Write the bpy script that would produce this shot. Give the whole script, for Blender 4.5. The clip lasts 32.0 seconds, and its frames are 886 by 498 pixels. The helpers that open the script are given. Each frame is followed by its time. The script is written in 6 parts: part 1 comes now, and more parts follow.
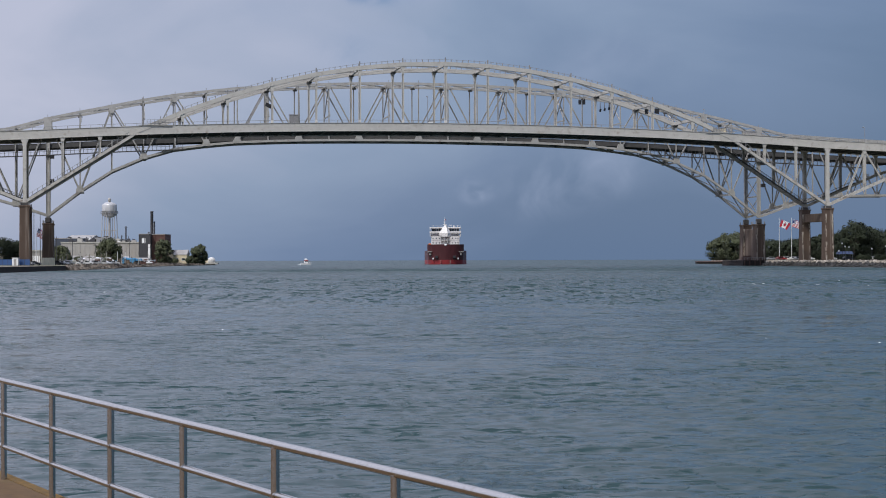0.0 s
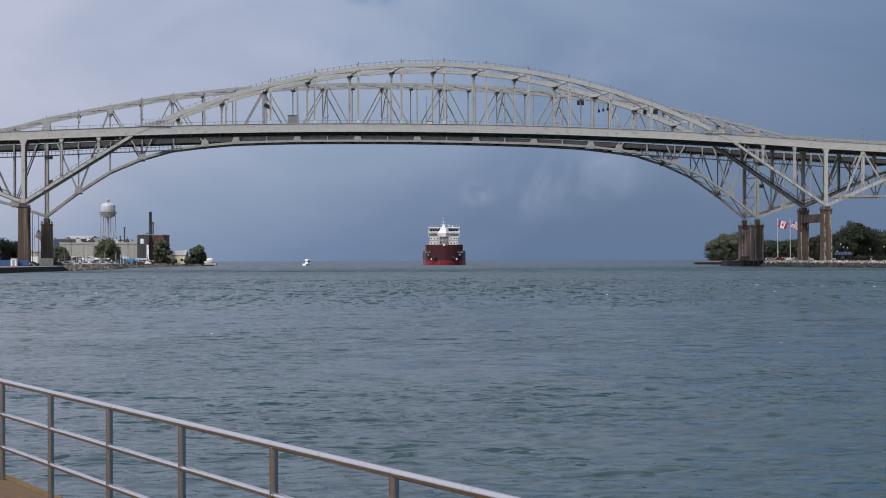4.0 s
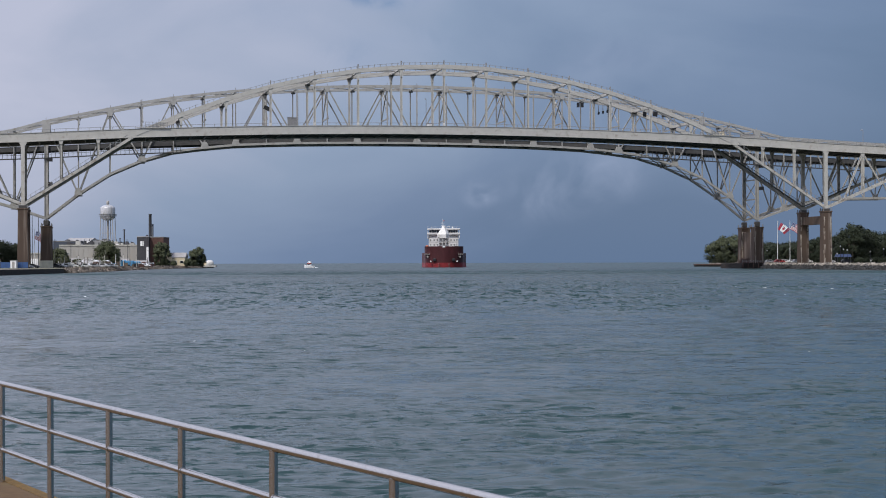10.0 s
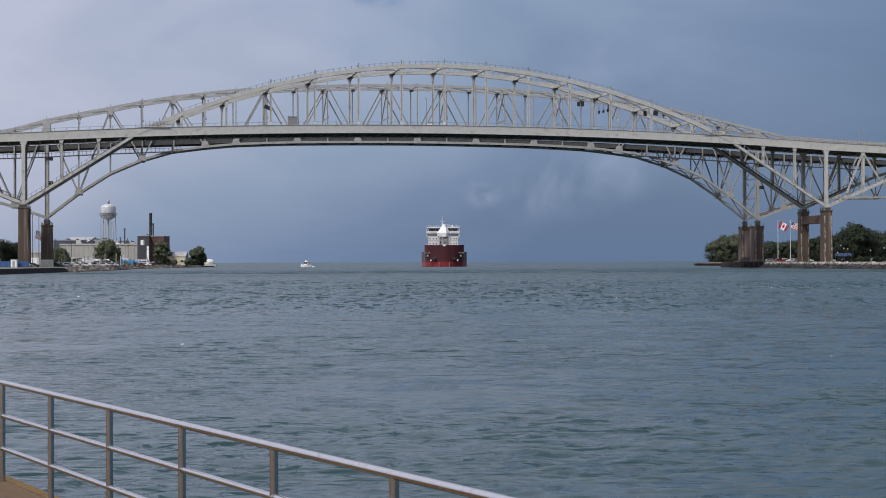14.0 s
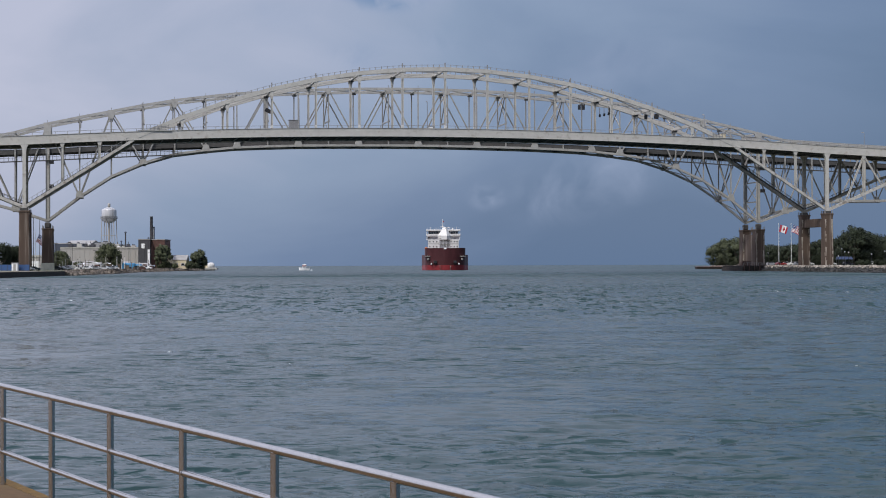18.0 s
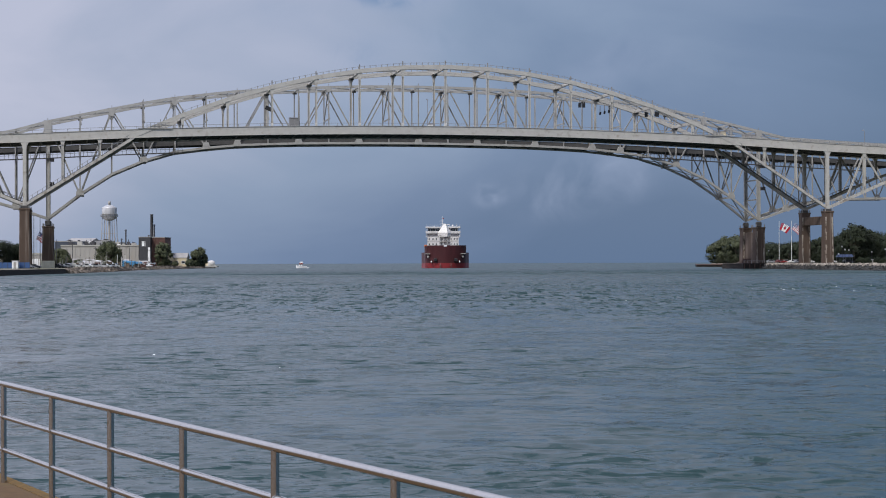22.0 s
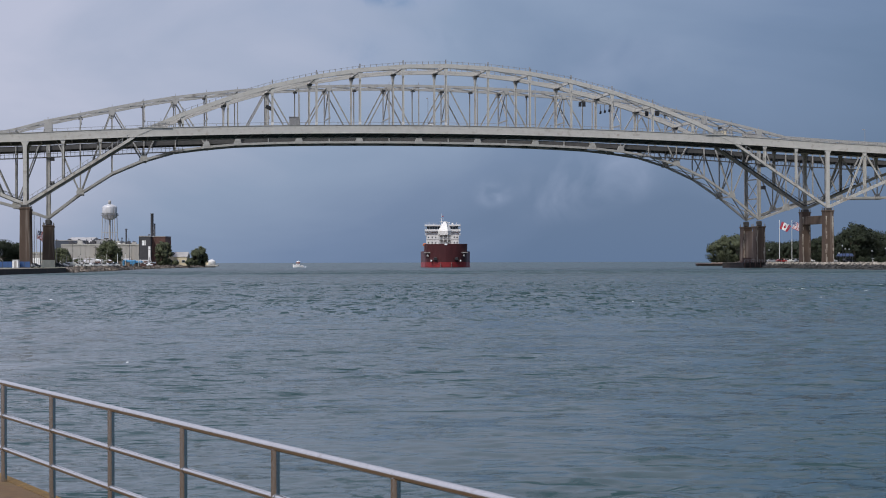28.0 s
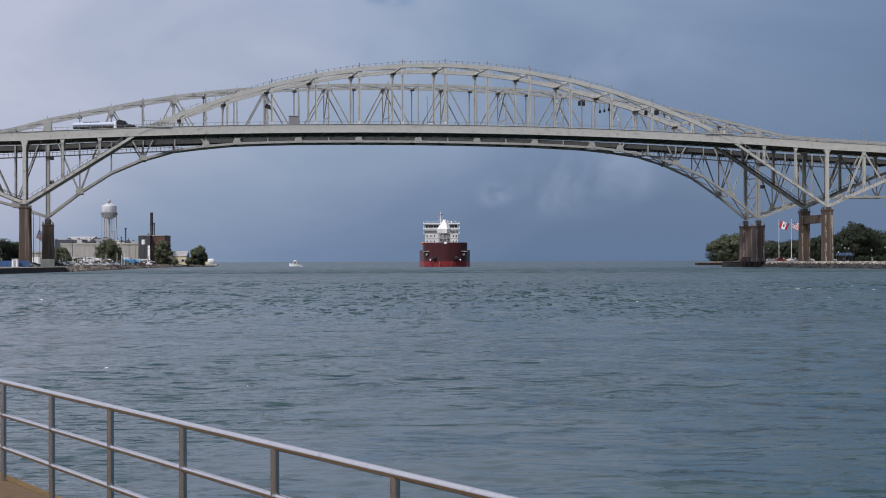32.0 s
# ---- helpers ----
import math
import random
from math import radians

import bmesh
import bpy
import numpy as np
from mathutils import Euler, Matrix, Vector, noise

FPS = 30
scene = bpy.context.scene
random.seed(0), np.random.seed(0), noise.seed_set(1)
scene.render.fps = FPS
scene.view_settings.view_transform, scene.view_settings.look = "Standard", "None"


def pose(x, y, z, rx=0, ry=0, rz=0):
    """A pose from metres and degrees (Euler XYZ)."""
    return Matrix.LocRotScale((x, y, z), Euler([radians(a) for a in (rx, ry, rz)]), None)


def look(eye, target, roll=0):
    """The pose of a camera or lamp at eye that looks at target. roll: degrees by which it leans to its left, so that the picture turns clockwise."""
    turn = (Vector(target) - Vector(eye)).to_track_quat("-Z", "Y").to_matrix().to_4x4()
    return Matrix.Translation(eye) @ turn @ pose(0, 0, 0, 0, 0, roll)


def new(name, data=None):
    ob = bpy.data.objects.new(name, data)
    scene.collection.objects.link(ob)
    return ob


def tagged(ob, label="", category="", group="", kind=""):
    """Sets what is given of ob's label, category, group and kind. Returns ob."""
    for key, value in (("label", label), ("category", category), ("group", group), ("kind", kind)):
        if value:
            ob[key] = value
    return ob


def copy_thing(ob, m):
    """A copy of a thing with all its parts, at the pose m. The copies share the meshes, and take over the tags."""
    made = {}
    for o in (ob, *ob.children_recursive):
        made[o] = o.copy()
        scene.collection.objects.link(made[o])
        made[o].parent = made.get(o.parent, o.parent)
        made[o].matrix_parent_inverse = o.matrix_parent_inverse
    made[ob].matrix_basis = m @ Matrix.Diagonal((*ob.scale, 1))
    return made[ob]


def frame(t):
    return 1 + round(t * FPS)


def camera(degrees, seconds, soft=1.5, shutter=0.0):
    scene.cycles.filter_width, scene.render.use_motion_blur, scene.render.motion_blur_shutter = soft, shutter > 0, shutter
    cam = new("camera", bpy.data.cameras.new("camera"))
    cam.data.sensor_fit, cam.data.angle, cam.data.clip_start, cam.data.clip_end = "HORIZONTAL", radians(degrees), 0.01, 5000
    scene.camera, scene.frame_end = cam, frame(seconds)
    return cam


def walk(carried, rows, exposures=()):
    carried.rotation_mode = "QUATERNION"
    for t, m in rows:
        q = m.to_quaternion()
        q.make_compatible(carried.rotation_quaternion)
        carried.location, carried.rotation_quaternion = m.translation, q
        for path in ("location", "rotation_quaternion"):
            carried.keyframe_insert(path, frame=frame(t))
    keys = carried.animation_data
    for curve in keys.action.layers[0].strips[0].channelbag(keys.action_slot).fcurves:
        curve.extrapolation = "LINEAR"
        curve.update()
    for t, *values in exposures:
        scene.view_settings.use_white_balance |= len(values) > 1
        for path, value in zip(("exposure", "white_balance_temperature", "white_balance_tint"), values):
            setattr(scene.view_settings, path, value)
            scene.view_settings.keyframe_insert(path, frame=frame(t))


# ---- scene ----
EYE = 2.75                      # eye above the river
LEAN = -0.17

cam = camera(29.29, 32.0, soft=1.0)


def aim(pan, tilt):
    """The camera on its stand, panned and tilted by degrees."""
    return pose(0, 0, EYE, 90.424 + tilt, 0, pan) @ pose(0, 0, 0, 0, 0, LEAN)


walk(cam, [
    (0.0, aim(0.0548, -0.0731)),
    (0.5, aim(0.0565, -0.0642)),
    (1.0, aim(0.0529, -0.0877)),
    (1.5, aim(0.0399, -0.1062)),
    (2.0, aim(0.0256, -0.0842)),
    (2.5, aim(0.0109, -0.0567)),
    (3.0, aim(0.0073, -0.0586)),
    (3.5, aim(0.0073, -0.0586)),
    (5.5, aim(0.0090, -0.0294)),
    (6.0, aim(0.0273, -0.0294)),
    (6.5, aim(0.0290, -0.0294)),
    (7.0, aim(0.0237, -0.0258)),
    (7.5, aim(0.0256, -0.0147)),
    (8.0, aim(0.0074, -0.0036)),
    (8.5, aim(0.0092, 0.0000)),
    (9.0, aim(0.0000, 0.0000)),
    (9.5, aim(-0.0019, 0.0000)),
    (10.0, aim(-0.0002, 0.0201)),
    (10.5, aim(0.0071, 0.0181)),
    (11.0, aim(0.0090, 0.0000)),
    (11.5, aim(0.0128, 0.0000)),
    (12.0, aim(0.0220, 0.0017)),
    (12.5, aim(0.0290, 0.0000)),
    (13.0, aim(0.0256, -0.0222)),
    (13.5, aim(0.0237, -0.0241)),
    (14.0, aim(0.0126, -0.0111)),
    (14.5, aim(0.0128, -0.0294)),
    (16.5, aim(0.0273, 0.0292)),
    (17.0, aim(0.0145, 0.0565)),
    (17.5, aim(0.0290, 0.0787)),
    (18.0, aim(0.0399, 0.1041)),
    (18.5, aim(0.0418, 0.1171)),
    (19.0, aim(0.0346, 0.0292)),
    (19.5, aim(0.0399, 0.0000)),
    (20.0, aim(0.0565, 0.0000)),
    (20.5, aim(0.0565, 0.0000)),
    (21.0, aim(0.0584, 0.0000)),
    (21.5, aim(0.0529, 0.0053)),
    (22.0, aim(0.0510, 0.0292)),
    (22.5, aim(0.0382, 0.0292)),
    (23.0, aim(0.0309, 0.0000)),
    (23.5, aim(0.0418, 0.0000)),
    (24.0, aim(0.0491, 0.0201)),
    (24.5, aim(0.0527, 0.0218)),
    (25.0, aim(0.0512, 0.0000)),
    (25.5, aim(0.0455, 0.0000)),
    (27.5, aim(0.0584, 0.0000)),
    (28.0, aim(0.0619, 0.0000)),
    (28.5, aim(0.0695, -0.0055)),
    (29.0, aim(0.0621, -0.0130)),
    (29.5, aim(0.0584, -0.0222)),
    (30.0, aim(0.0584, -0.0294)),
    (30.5, aim(0.0565, -0.0294)),
    (31.0, aim(0.0512, -0.0294)),
    (31.5, aim(0.0512, -0.0294)),
    (32.0, aim(0.0437, -0.0294)),
])

# ---- light ----
SUN_EL, SUN_AZ = 50.0, 208.0     # degrees; azimuth clockwise from the way the camera looks


def build_world():
    w = bpy.data.worlds.new("sky")
    scene.world = w
    w.use_nodes = True
    nt = w.node_tree
    nt.nodes.clear()
    N, L = nt.nodes.new, nt.links.new
    out, bg = N("ShaderNodeOutputWorld"), N("ShaderNodeBackground")
    sky = N("ShaderNodeTexSky")
    sky.sky_type, sky.sun_disc = "NISHITA", False
    sky.sun_elevation, sky.sun_rotation = radians(SUN_EL), radians(SUN_AZ)
    sky.air_density, sky.dust_density = 1.2, 2.0
    tc = N("ShaderNodeTexCoord")
    sep = N("ShaderNodeSeparateXYZ")
    L(tc.outputs["Generated"], sep.inputs[0])

    def math_node(op, a, b=0.0, c=0.0, clamp=False):
        n = N("ShaderNodeMath")
        n.operation, n.use_clamp = op, clamp
        for i, v in enumerate((a, b, c)):
            if isinstance(v, (int, float)):
                n.inputs[i].default_value = v
            else:
                L(v, n.inputs[i])
        return n.outputs[0]

    def ramp(fac, stops):
        n = N("ShaderNodeValToRGB")
        e = n.color_ramp.elements
        while len(e) < len(stops):
            e.new(0.5)
        for el, (p, c) in zip(e, stops):
            el.position, el.color = p, (*c, 1)
        L(fac, n.inputs[0])
        return n.outputs[0]

    def mix(fac, a, b):
        n = N("ShaderNodeMix")
        n.data_type = "RGBA"
        if isinstance(fac, (int, float)):
            n.inputs[0].default_value = fac
        else:
            L(fac, n.inputs[0])
        L(a, n.inputs[6])
        L(b, n.inputs[7])
        return n.outputs[2]

    # broad storm cloud, soft at two sizes, flattened towards the horizon
    mp = N("ShaderNodeMapping")
    mp.inputs["Scale"].default_value = (1.0, 1.0, 2.2)
    mp.inputs["Location"].default_value = (3.1, 0.4, 1.7)
    L(tc.outputs["Generated"], mp.inputs[0])
    n1 = N("ShaderNodeTexNoise")
    n1.inputs["Scale"].default_value, n1.inputs["Detail"].default_value = 5.0, 5.0
    n1.inputs["Roughness"].default_value, n1.inputs["Distortion"].default_value = 0.5, 0.5
    L(mp.outputs[0], n1.inputs["Vector"])
    # brighter towards the west, where the storm thins out, and higher up
    up = math_node("MULTIPLY", sep.outputs[2], 3.0)
    west = math_node("MULTIPLY", sep.outputs[0], -1.9)
    base = math_node("ADD", math_node("ADD", up, west), 0.20)
    soft = math_node("MULTIPLY_ADD", n1.outputs[0], 0.85, -0.43)
    fac = math_node("ADD", base, soft, clamp=True)
    cloud = ramp(fac, [(0.0, (0.130, 0.202, 0.340)), (0.3, (0.180, 0.257, 0.415)), (0.6, (0.275, 0.358, 0.52)), (1.0, (0.525, 0.555, 0.71))])
    # the storm stands over the lake; overhead and to the south the overcast is thin and bright
    south = math_node("MULTIPLY_ADD", sep.outputs[1], -0.08, 0.0, clamp=True)
    high = N("ShaderNodeMapRange")
    for i, v in enumerate((0.25, 0.95, 0.0, 0.15)):
        high.inputs[i + 1].default_value = v
    L(sep.outputs[2], high.inputs[0])
    bright = math_node("MINIMUM", math_node("MAXIMUM", math_node("SUBTRACT", base, 1.15), 0.0), 1.6)
    gain = math_node("ADD", math_node("ADD", math_node("ADD", south, high.outputs[0]), math_node("MULTIPLY", bright, 0.66)), 1.0)
    thin = N("ShaderNodeVectorMath")
    thin.operation = "SCALE"
    L(cloud, thin.inputs[0])
    L(gain, thin.inputs["Scale"])
    cloud = thin.outputs[0]
    nish = N("ShaderNodeVectorMath")
    nish.operation = "SCALE"
    nish.inputs["Scale"].default_value = 0.06
    L(sky.outputs[0], nish.inputs[0])
    both = mix(0.12, cloud, nish.outputs[0])
    L(both, bg.inputs[0])
    bg.inputs[1].default_value = 1.0
    L(bg.outputs[0], out.inputs[0])


build_world()
sun = new("sun", bpy.data.lights.new("sun", "SUN"))
sun.data.energy, sun.data.angle, sun.data.color = 2.4, radians(5), (1.0, 0.95, 0.88)
a, e = radians(SUN_AZ), radians(SUN_EL)
sun.matrix_basis = look((0, 0, 0), (-math.sin(a) * math.cos(e), -math.cos(a) * math.cos(e), -math.sin(e)))
scene.view_settings.exposure = 0.0


# ---- materials ----
def mat(name, color, rough=0.6, metal=0.0, grain=0.0, grain_size=1.0, stain=None, stain_amount=0.0, stain_size=5.0, bump=0.0, vary=0.0, streak=1.0, island=False):
    """A painted, mineral or metal surface: base colour, grain, stains with a colour of their own, relief."""
    m = bpy.data.materials.new(name)
    m.use_nodes = True
    nt = m.node_tree
    N, L = nt.nodes.new, nt.links.new
    b = nt.nodes["Principled BSDF"]
    b.inputs["Roughness"].default_value, b.inputs["Metallic"].default_value = rough, metal
    tc = N("ShaderNodeTexCoord")
    mp = N("ShaderNodeMapping")
    mp.inputs["Scale"].default_value = (1, 1, 1 / streak)
    L(tc.outputs["Object"], mp.inputs[0])
    rgb = N("ShaderNodeRGB")
    rgb.outputs[0].default_value = (*color, 1)
    col = rgb.outputs[0]

    def noise_tex(size, detail=4.0):
        n = N("ShaderNodeTexNoise")
        n.inputs["Scale"].default_value, n.inputs["Detail"].default_value = 1.0 / size, detail
        L(mp.outputs[0], n.inputs["Vector"])
        return n.outputs[0]

    def blend(fac, a, c, kind="MIX"):
        n = N("ShaderNodeMix")
        n.data_type, n.blend_type = "RGBA", kind
        if isinstance(fac, (int, float)):
            n.inputs[0].default_value = fac
        else:
            L(fac, n.inputs[0])
        L(a, n.inputs[6])
        if isinstance(c, tuple):
            n.inputs[7].default_value = (*c, 1)
        else:
            L(c, n.inputs[7])
        return n.outputs[2]

    def spread(src, low, high, to_low, to_high):
        n = N("ShaderNodeMapRange")
        for i, v in enumerate((low, high, to_low, to_high)):
            n.inputs[i + 1].default_value = v
        L(src, n.inputs[0])
        return n.outputs[0]

    if vary:
        if island:
            g = N("ShaderNodeNewGeometry")
            src = g.outputs["Random Per Island"]
        else:
            g = N("ShaderNodeObjectInfo")
            src = g.outputs["Random"]
        hs = N("ShaderNodeHueSaturation")
        L(spread(src, 0, 1, 1 - vary, 1 + vary), hs.inputs["Value"])
        L(col, hs.inputs["Color"])
        col = hs.outputs[0]
    if grain:
        fine = noise_tex(grain_size, 5.0)
        hs = N("ShaderNodeHueSaturation")
        L(spread(fine, 0.3, 0.7, 1 - grain, 1 + grain), hs.inputs["Value"])
        L(col, hs.inputs["Color"])
        col = hs.outputs[0]
    if stain:
        s = noise_tex(stain_size, 6.0)
        col = blend(spread(s, 0.62 - 0.25 * stain_amount, 0.78 - 0.15 * stain_amount, 0, min(1.0, stain_amount + 0.3)), col, stain)
    L(col, b.inputs["Base Color"])
    if bump:
        bp = N("ShaderNodeBump")
        bp.inputs["Strength"].default_value, bp.inputs["Distance"].default_value = 0.6, bump
        L(noise_tex(grain_size * 0.7, 6.0), bp.inputs["Height"])
        L(bp.outputs[0], b.inputs["Normal"])
    return m


def water_mat():
    m = bpy.data.materials.new("river_water")
    m.use_nodes = True
    nt = m.node_tree
    N, L = nt.nodes.new, nt.links.new
    b = nt.nodes["Principled BSDF"]
    b.inputs["Base Color"].default_value = (0.010, 0.036, 0.037, 1)
    b.inputs["Roughness"].default_value, b.inputs["IOR"].default_value = 0.09, 1.333
    tc = N("ShaderNodeTexCoord")

    def waves(sx, sy, detail, rough, warp):
        mp = N("ShaderNodeMapping")
        mp.inputs["Scale"].default_value = (sx, sy, 1)
        mp.inputs["Rotation"].default_value = (0, 0, 0.12)
        L(tc.outputs["Object"], mp.inputs[0])
        n = N("ShaderNodeTexNoise")
        n.inputs["Scale"].default_value, n.inputs["Detail"].default_value = 1.0, detail
        n.inputs["Roughness"].default_value, n.inputs["Distortion"].default_value = rough, warp
        L(mp.outputs[0], n.inputs["Vector"])
        return n.outputs[0]

    def slopes(sx, sy, detail, amount, gate):
        """Ripple slopes: a random tilt of the surface, stronger where the gate is open."""
        mp = N("ShaderNodeMapping")
        mp.inputs["Scale"].default_value = (sx, sy, 1)
        mp.inputs["Rotation"].default_value = (0, 0, 0.1)
        L(tc.outputs["Object"], mp.inputs[0])
        n = N("ShaderNodeTexNoise")
        n.inputs["Scale"].default_value, n.inputs["Detail"].default_value = 1.0, detail
        n.inputs["Roughness"].default_value, n.inputs["Distortion"].default_value = 0.55, 0.6
        L(mp.outputs[0], n.inputs["Vector"])
        v = N("ShaderNodeVectorMath")
        v.operation = "MULTIPLY_ADD"
        v.inputs[1].default_value, v.inputs[2].default_value = (amount, amount * 1.5, 0), (-amount / 2, -amount * 0.75, 0)
        L(n.outputs["Color"], v.inputs[0])
        s = N("ShaderNodeVectorMath")
        s.operation = "SCALE"
        L(v.outputs[0], s.inputs[0])
        L(gate, s.inputs["Scale"])
        return s.outputs[0]

    def add(a_, b_):
        n = N("ShaderNodeVectorMath")
        n.operation = "ADD"
        L(a_, n.inputs[0])
        L(b_, n.inputs[1])
        return n.outputs[0]

    def gate_of(src, lo, hi, a_, b_):
        g = N("ShaderNodeMapRange")
        for i, v in enumerate((lo, hi, a_, b_)):
            g.inputs[i + 1].default_value = v
        L(src, g.inputs[0])
        return g.outputs[0]

    patch = gate_of(waves(0.045, 0.07, 4.0, 0.55, 1.2), 0.46, 0.62, 0.12, 1.0)
    broad = gate_of(waves(0.012, 0.03, 3.0, 0.5, 0.5), 0.35, 0.65, 0.35, 1.0)
    geo = N("ShaderNodeNewGeometry")
    sep = N("ShaderNodeSeparateXYZ")
    L(tc.outputs["Object"], sep.inputs[0])
    away = gate_of(sep.outputs[1], 60.0, 200.0, 0.0, 1.0)
    swell = slopes(0.26, 0.10, 4.0, 1.2, away)

    def crests(sx, sy, lo, hi, amount, gate, shift):
        """Steep little wave faces, few and short, turned against the current."""
        mp = N("ShaderNodeMapping")
        mp.inputs["Scale"].default_value, mp.inputs["Location"].default_value = (sx, sy, 1), (shift, shift * 2, 0)
        mp.inputs["Rotation"].default_value = (0, 0, -0.08)
        L(tc.outputs["Object"], mp.inputs[0])
        n = N("ShaderNodeTexNoise")
        n.inputs["Scale"].default_value, n.inputs["Detail"].default_value = 1.0, 6.0
        n.inputs["Roughness"].default_value, n.inputs["Distortion"].default_value = 0.6, 1.0
        L(mp.outputs[0], n.inputs["Vector"])
        r = N("ShaderNodeMapRange")
        r.interpolation_type = "SMOOTHSTEP"
        for i, v in enumerate((lo, hi, 0.0, -amount)):
            r.inputs[i + 1].default_value = v
        L(n.outputs[0], r.inputs[0])
        mu = N("ShaderNodeMath")
        mu.operation = "MULTIPLY"
        L(r.outputs[0], mu.inputs[0])
        L(gate, mu.inputs[1])
        cb = N("ShaderNodeCombineXYZ")
        L(mu.outputs[0], cb.inputs[1])
        return cb.outputs[0]

    def band(a0, a1, b0, b1):
        """Open between two distances."""
        m1 = gate_of(sep.outputs[1], a0, a1, 0.0, 1.0)
        m2 = gate_of(sep.outputs[1], b0, b1, 1.0, 0.0)
        mu = N("ShaderNodeMath")
        mu.operation = "MULTIPLY"
        L(m1, mu.inputs[0])
        L(m2, mu.inputs[1])
        return mu.outputs[0]

    def both(a_, b_):
        mu = N("ShaderNodeMath")
        mu.operation = "MULTIPLY"
        L(a_, mu.inputs[0])
        L(b_, mu.inputs[1])
        return mu.outputs[0]

    lively = gate_of(waves(0.07, 0.06, 3.0, 0.5, 1.0), 0.44, 0.60, 0.08, 1.0)
    flecked = gate_of(waves(0.03, 0.010, 4.0, 0.6, 0.5), 0.36, 0.58, 0.25, 1.0)
    near_gate = both(lively, band(-1.0, 0.0, 55.0, 100.0))
    grouped = gate_of(waves(0.05, 0.16, 3.0, 0.55, 0.8), 0.47, 0.57, 0.0, 1.0)
    streaks = add(crests(0.7, 1.9, 0.56, 0.63, 0.55, both(grouped, band(-1.0, 0.0, 60.0, 110.0)), 29.0), crests(0.5, 0.8, 0.56, 0.63, 0.4, both(grouped, band(25.0, 50.0, 150.0, 200.0)), 31.0))
    small = add(add(crests(1.1, 3.2, 0.56, 0.64, 0.55, near_gate, 3.0), crests(2.8, 5.0, 0.56, 0.64, 0.42, near_gate, 5.0)), crests(0.7, 0.95, 0.55, 0.62, 0.5, both(lively, band(35.0, 70.0, 130.0, 200.0)), 7.0))
    rough = add(crests(1.4, 0.30, 0.52, 0.60, 1.0, both(flecked, band(85.0, 115.0, 225.0, 275.0)), 11.0), crests(0.5, 0.12, 0.53, 0.60, 0.72, both(flecked, band(120.0, 160.0, 235.0, 290.0)), 17.0))
    tide_line = crests(0.05, 0.02, 0.34, 0.60, 0.6, band(385.0, 405.0, 440.0, 520.0), 23.0)
    crest = add(add(add(small, streaks), rough), tide_line)
    total = add(add(geo.outputs["Normal"], crest), add(add(slopes(1.5, 3.6, 3.0, 0.85, patch), slopes(0.35, 0.5, 3.0, 0.5, broad)), swell))
    L(gate_of(sep.outputs[1], 40.0, 450.0, 0.09, 0.34), b.inputs["Roughness"])
    nrm = N("ShaderNodeVectorMath")
    nrm.operation = "NORMALIZE"
    L(total, nrm.inputs[0])
    L(nrm.outputs[0], b.inputs["Normal"])
    return m


STEEL = mat("grey_bridge_paint", (0.47, 0.455, 0.415), 0.5, grain=0.07, grain_size=2.5, stain=(0.22, 0.16, 0.11), stain_amount=0.2, stain_size=1.6)
RAIL_STEEL = mat("dull_galvanised_rail", (0.24, 0.24, 0.24), 0.6, grain=0.15, grain_size=0.5)
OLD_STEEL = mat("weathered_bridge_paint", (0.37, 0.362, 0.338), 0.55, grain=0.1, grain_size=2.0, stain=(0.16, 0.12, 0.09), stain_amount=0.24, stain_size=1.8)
# bridge paint with the shade below the decks put into its colour, plus grime
SHADED_STEEL = mat("grimy_bridge_paint", (0.28, 0.27, 0.245), 0.6, grain=0.12, grain_size=1.6, stain=(0.11, 0.085, 0.06), stain_amount=0.42, stain_size=1.5)
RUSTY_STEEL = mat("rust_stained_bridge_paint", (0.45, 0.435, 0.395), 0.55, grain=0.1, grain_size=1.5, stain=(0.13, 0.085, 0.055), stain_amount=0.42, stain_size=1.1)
CHALK = mat("chalky_pale_paint", (0.62, 0.61, 0.58), 0.6, grain=0.1, grain_size=0.5, stain=(0.35, 0.30, 0.25), stain_amount=0.3, stain_size=0.6)
# near-black steel: the shadow under the decks is put into this colour
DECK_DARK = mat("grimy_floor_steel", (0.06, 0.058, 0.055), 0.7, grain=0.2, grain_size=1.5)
ASPHALT = mat("asphalt", (0.05, 0.05, 0.052), 0.9, grain=0.2, grain_size=0.4)
PIER_CONCRETE = mat("stained_pier_concrete", (0.085, 0.057, 0.041), 0.85, grain=0.14, grain_size=1.4, stain=(0.32, 0.28, 0.24), stain_amount=0.25, stain_size=1.3, streak=14.0, bump=0.05)
PALE_CONCRETE = mat("pale_concrete", (0.40, 0.39, 0.35), 0.85, grain=0.12, grain_size=0.8, stain=(0.22, 0.19, 0.16), stain_amount=0.3, stain_size=3.0)
DOCK_WALL = mat("dark_sheet_piling", (0.02, 0.017, 0.015), 0.95, grain=0.3, grain_size=1.0, stain=(0.07, 0.04, 0.028), stain_amount=0.3, stain_size=2.0)
LAND = mat("gravel_and_grass_bank", (0.17, 0.16, 0.11), 0.95, grain=0.25, grain_size=2.0, stain=(0.06, 0.09, 0.035), stain_amount=0.6, stain_size=12.0)
STONE = mat("riprap_stone", (0.125, 0.105, 0.085), 0.9, grain=0.3, grain_size=0.8, vary=0.65, island=True)
STEEL_PIPE = mat("brushed_pipe", (0.50, 0.475, 0.445), 0.22, metal=1.0, grain=0.05, grain_size=0.02, stain=(0.3, 0.25, 0.2), stain_amount=0.14, stain_size=0.08, bump=0.0008)
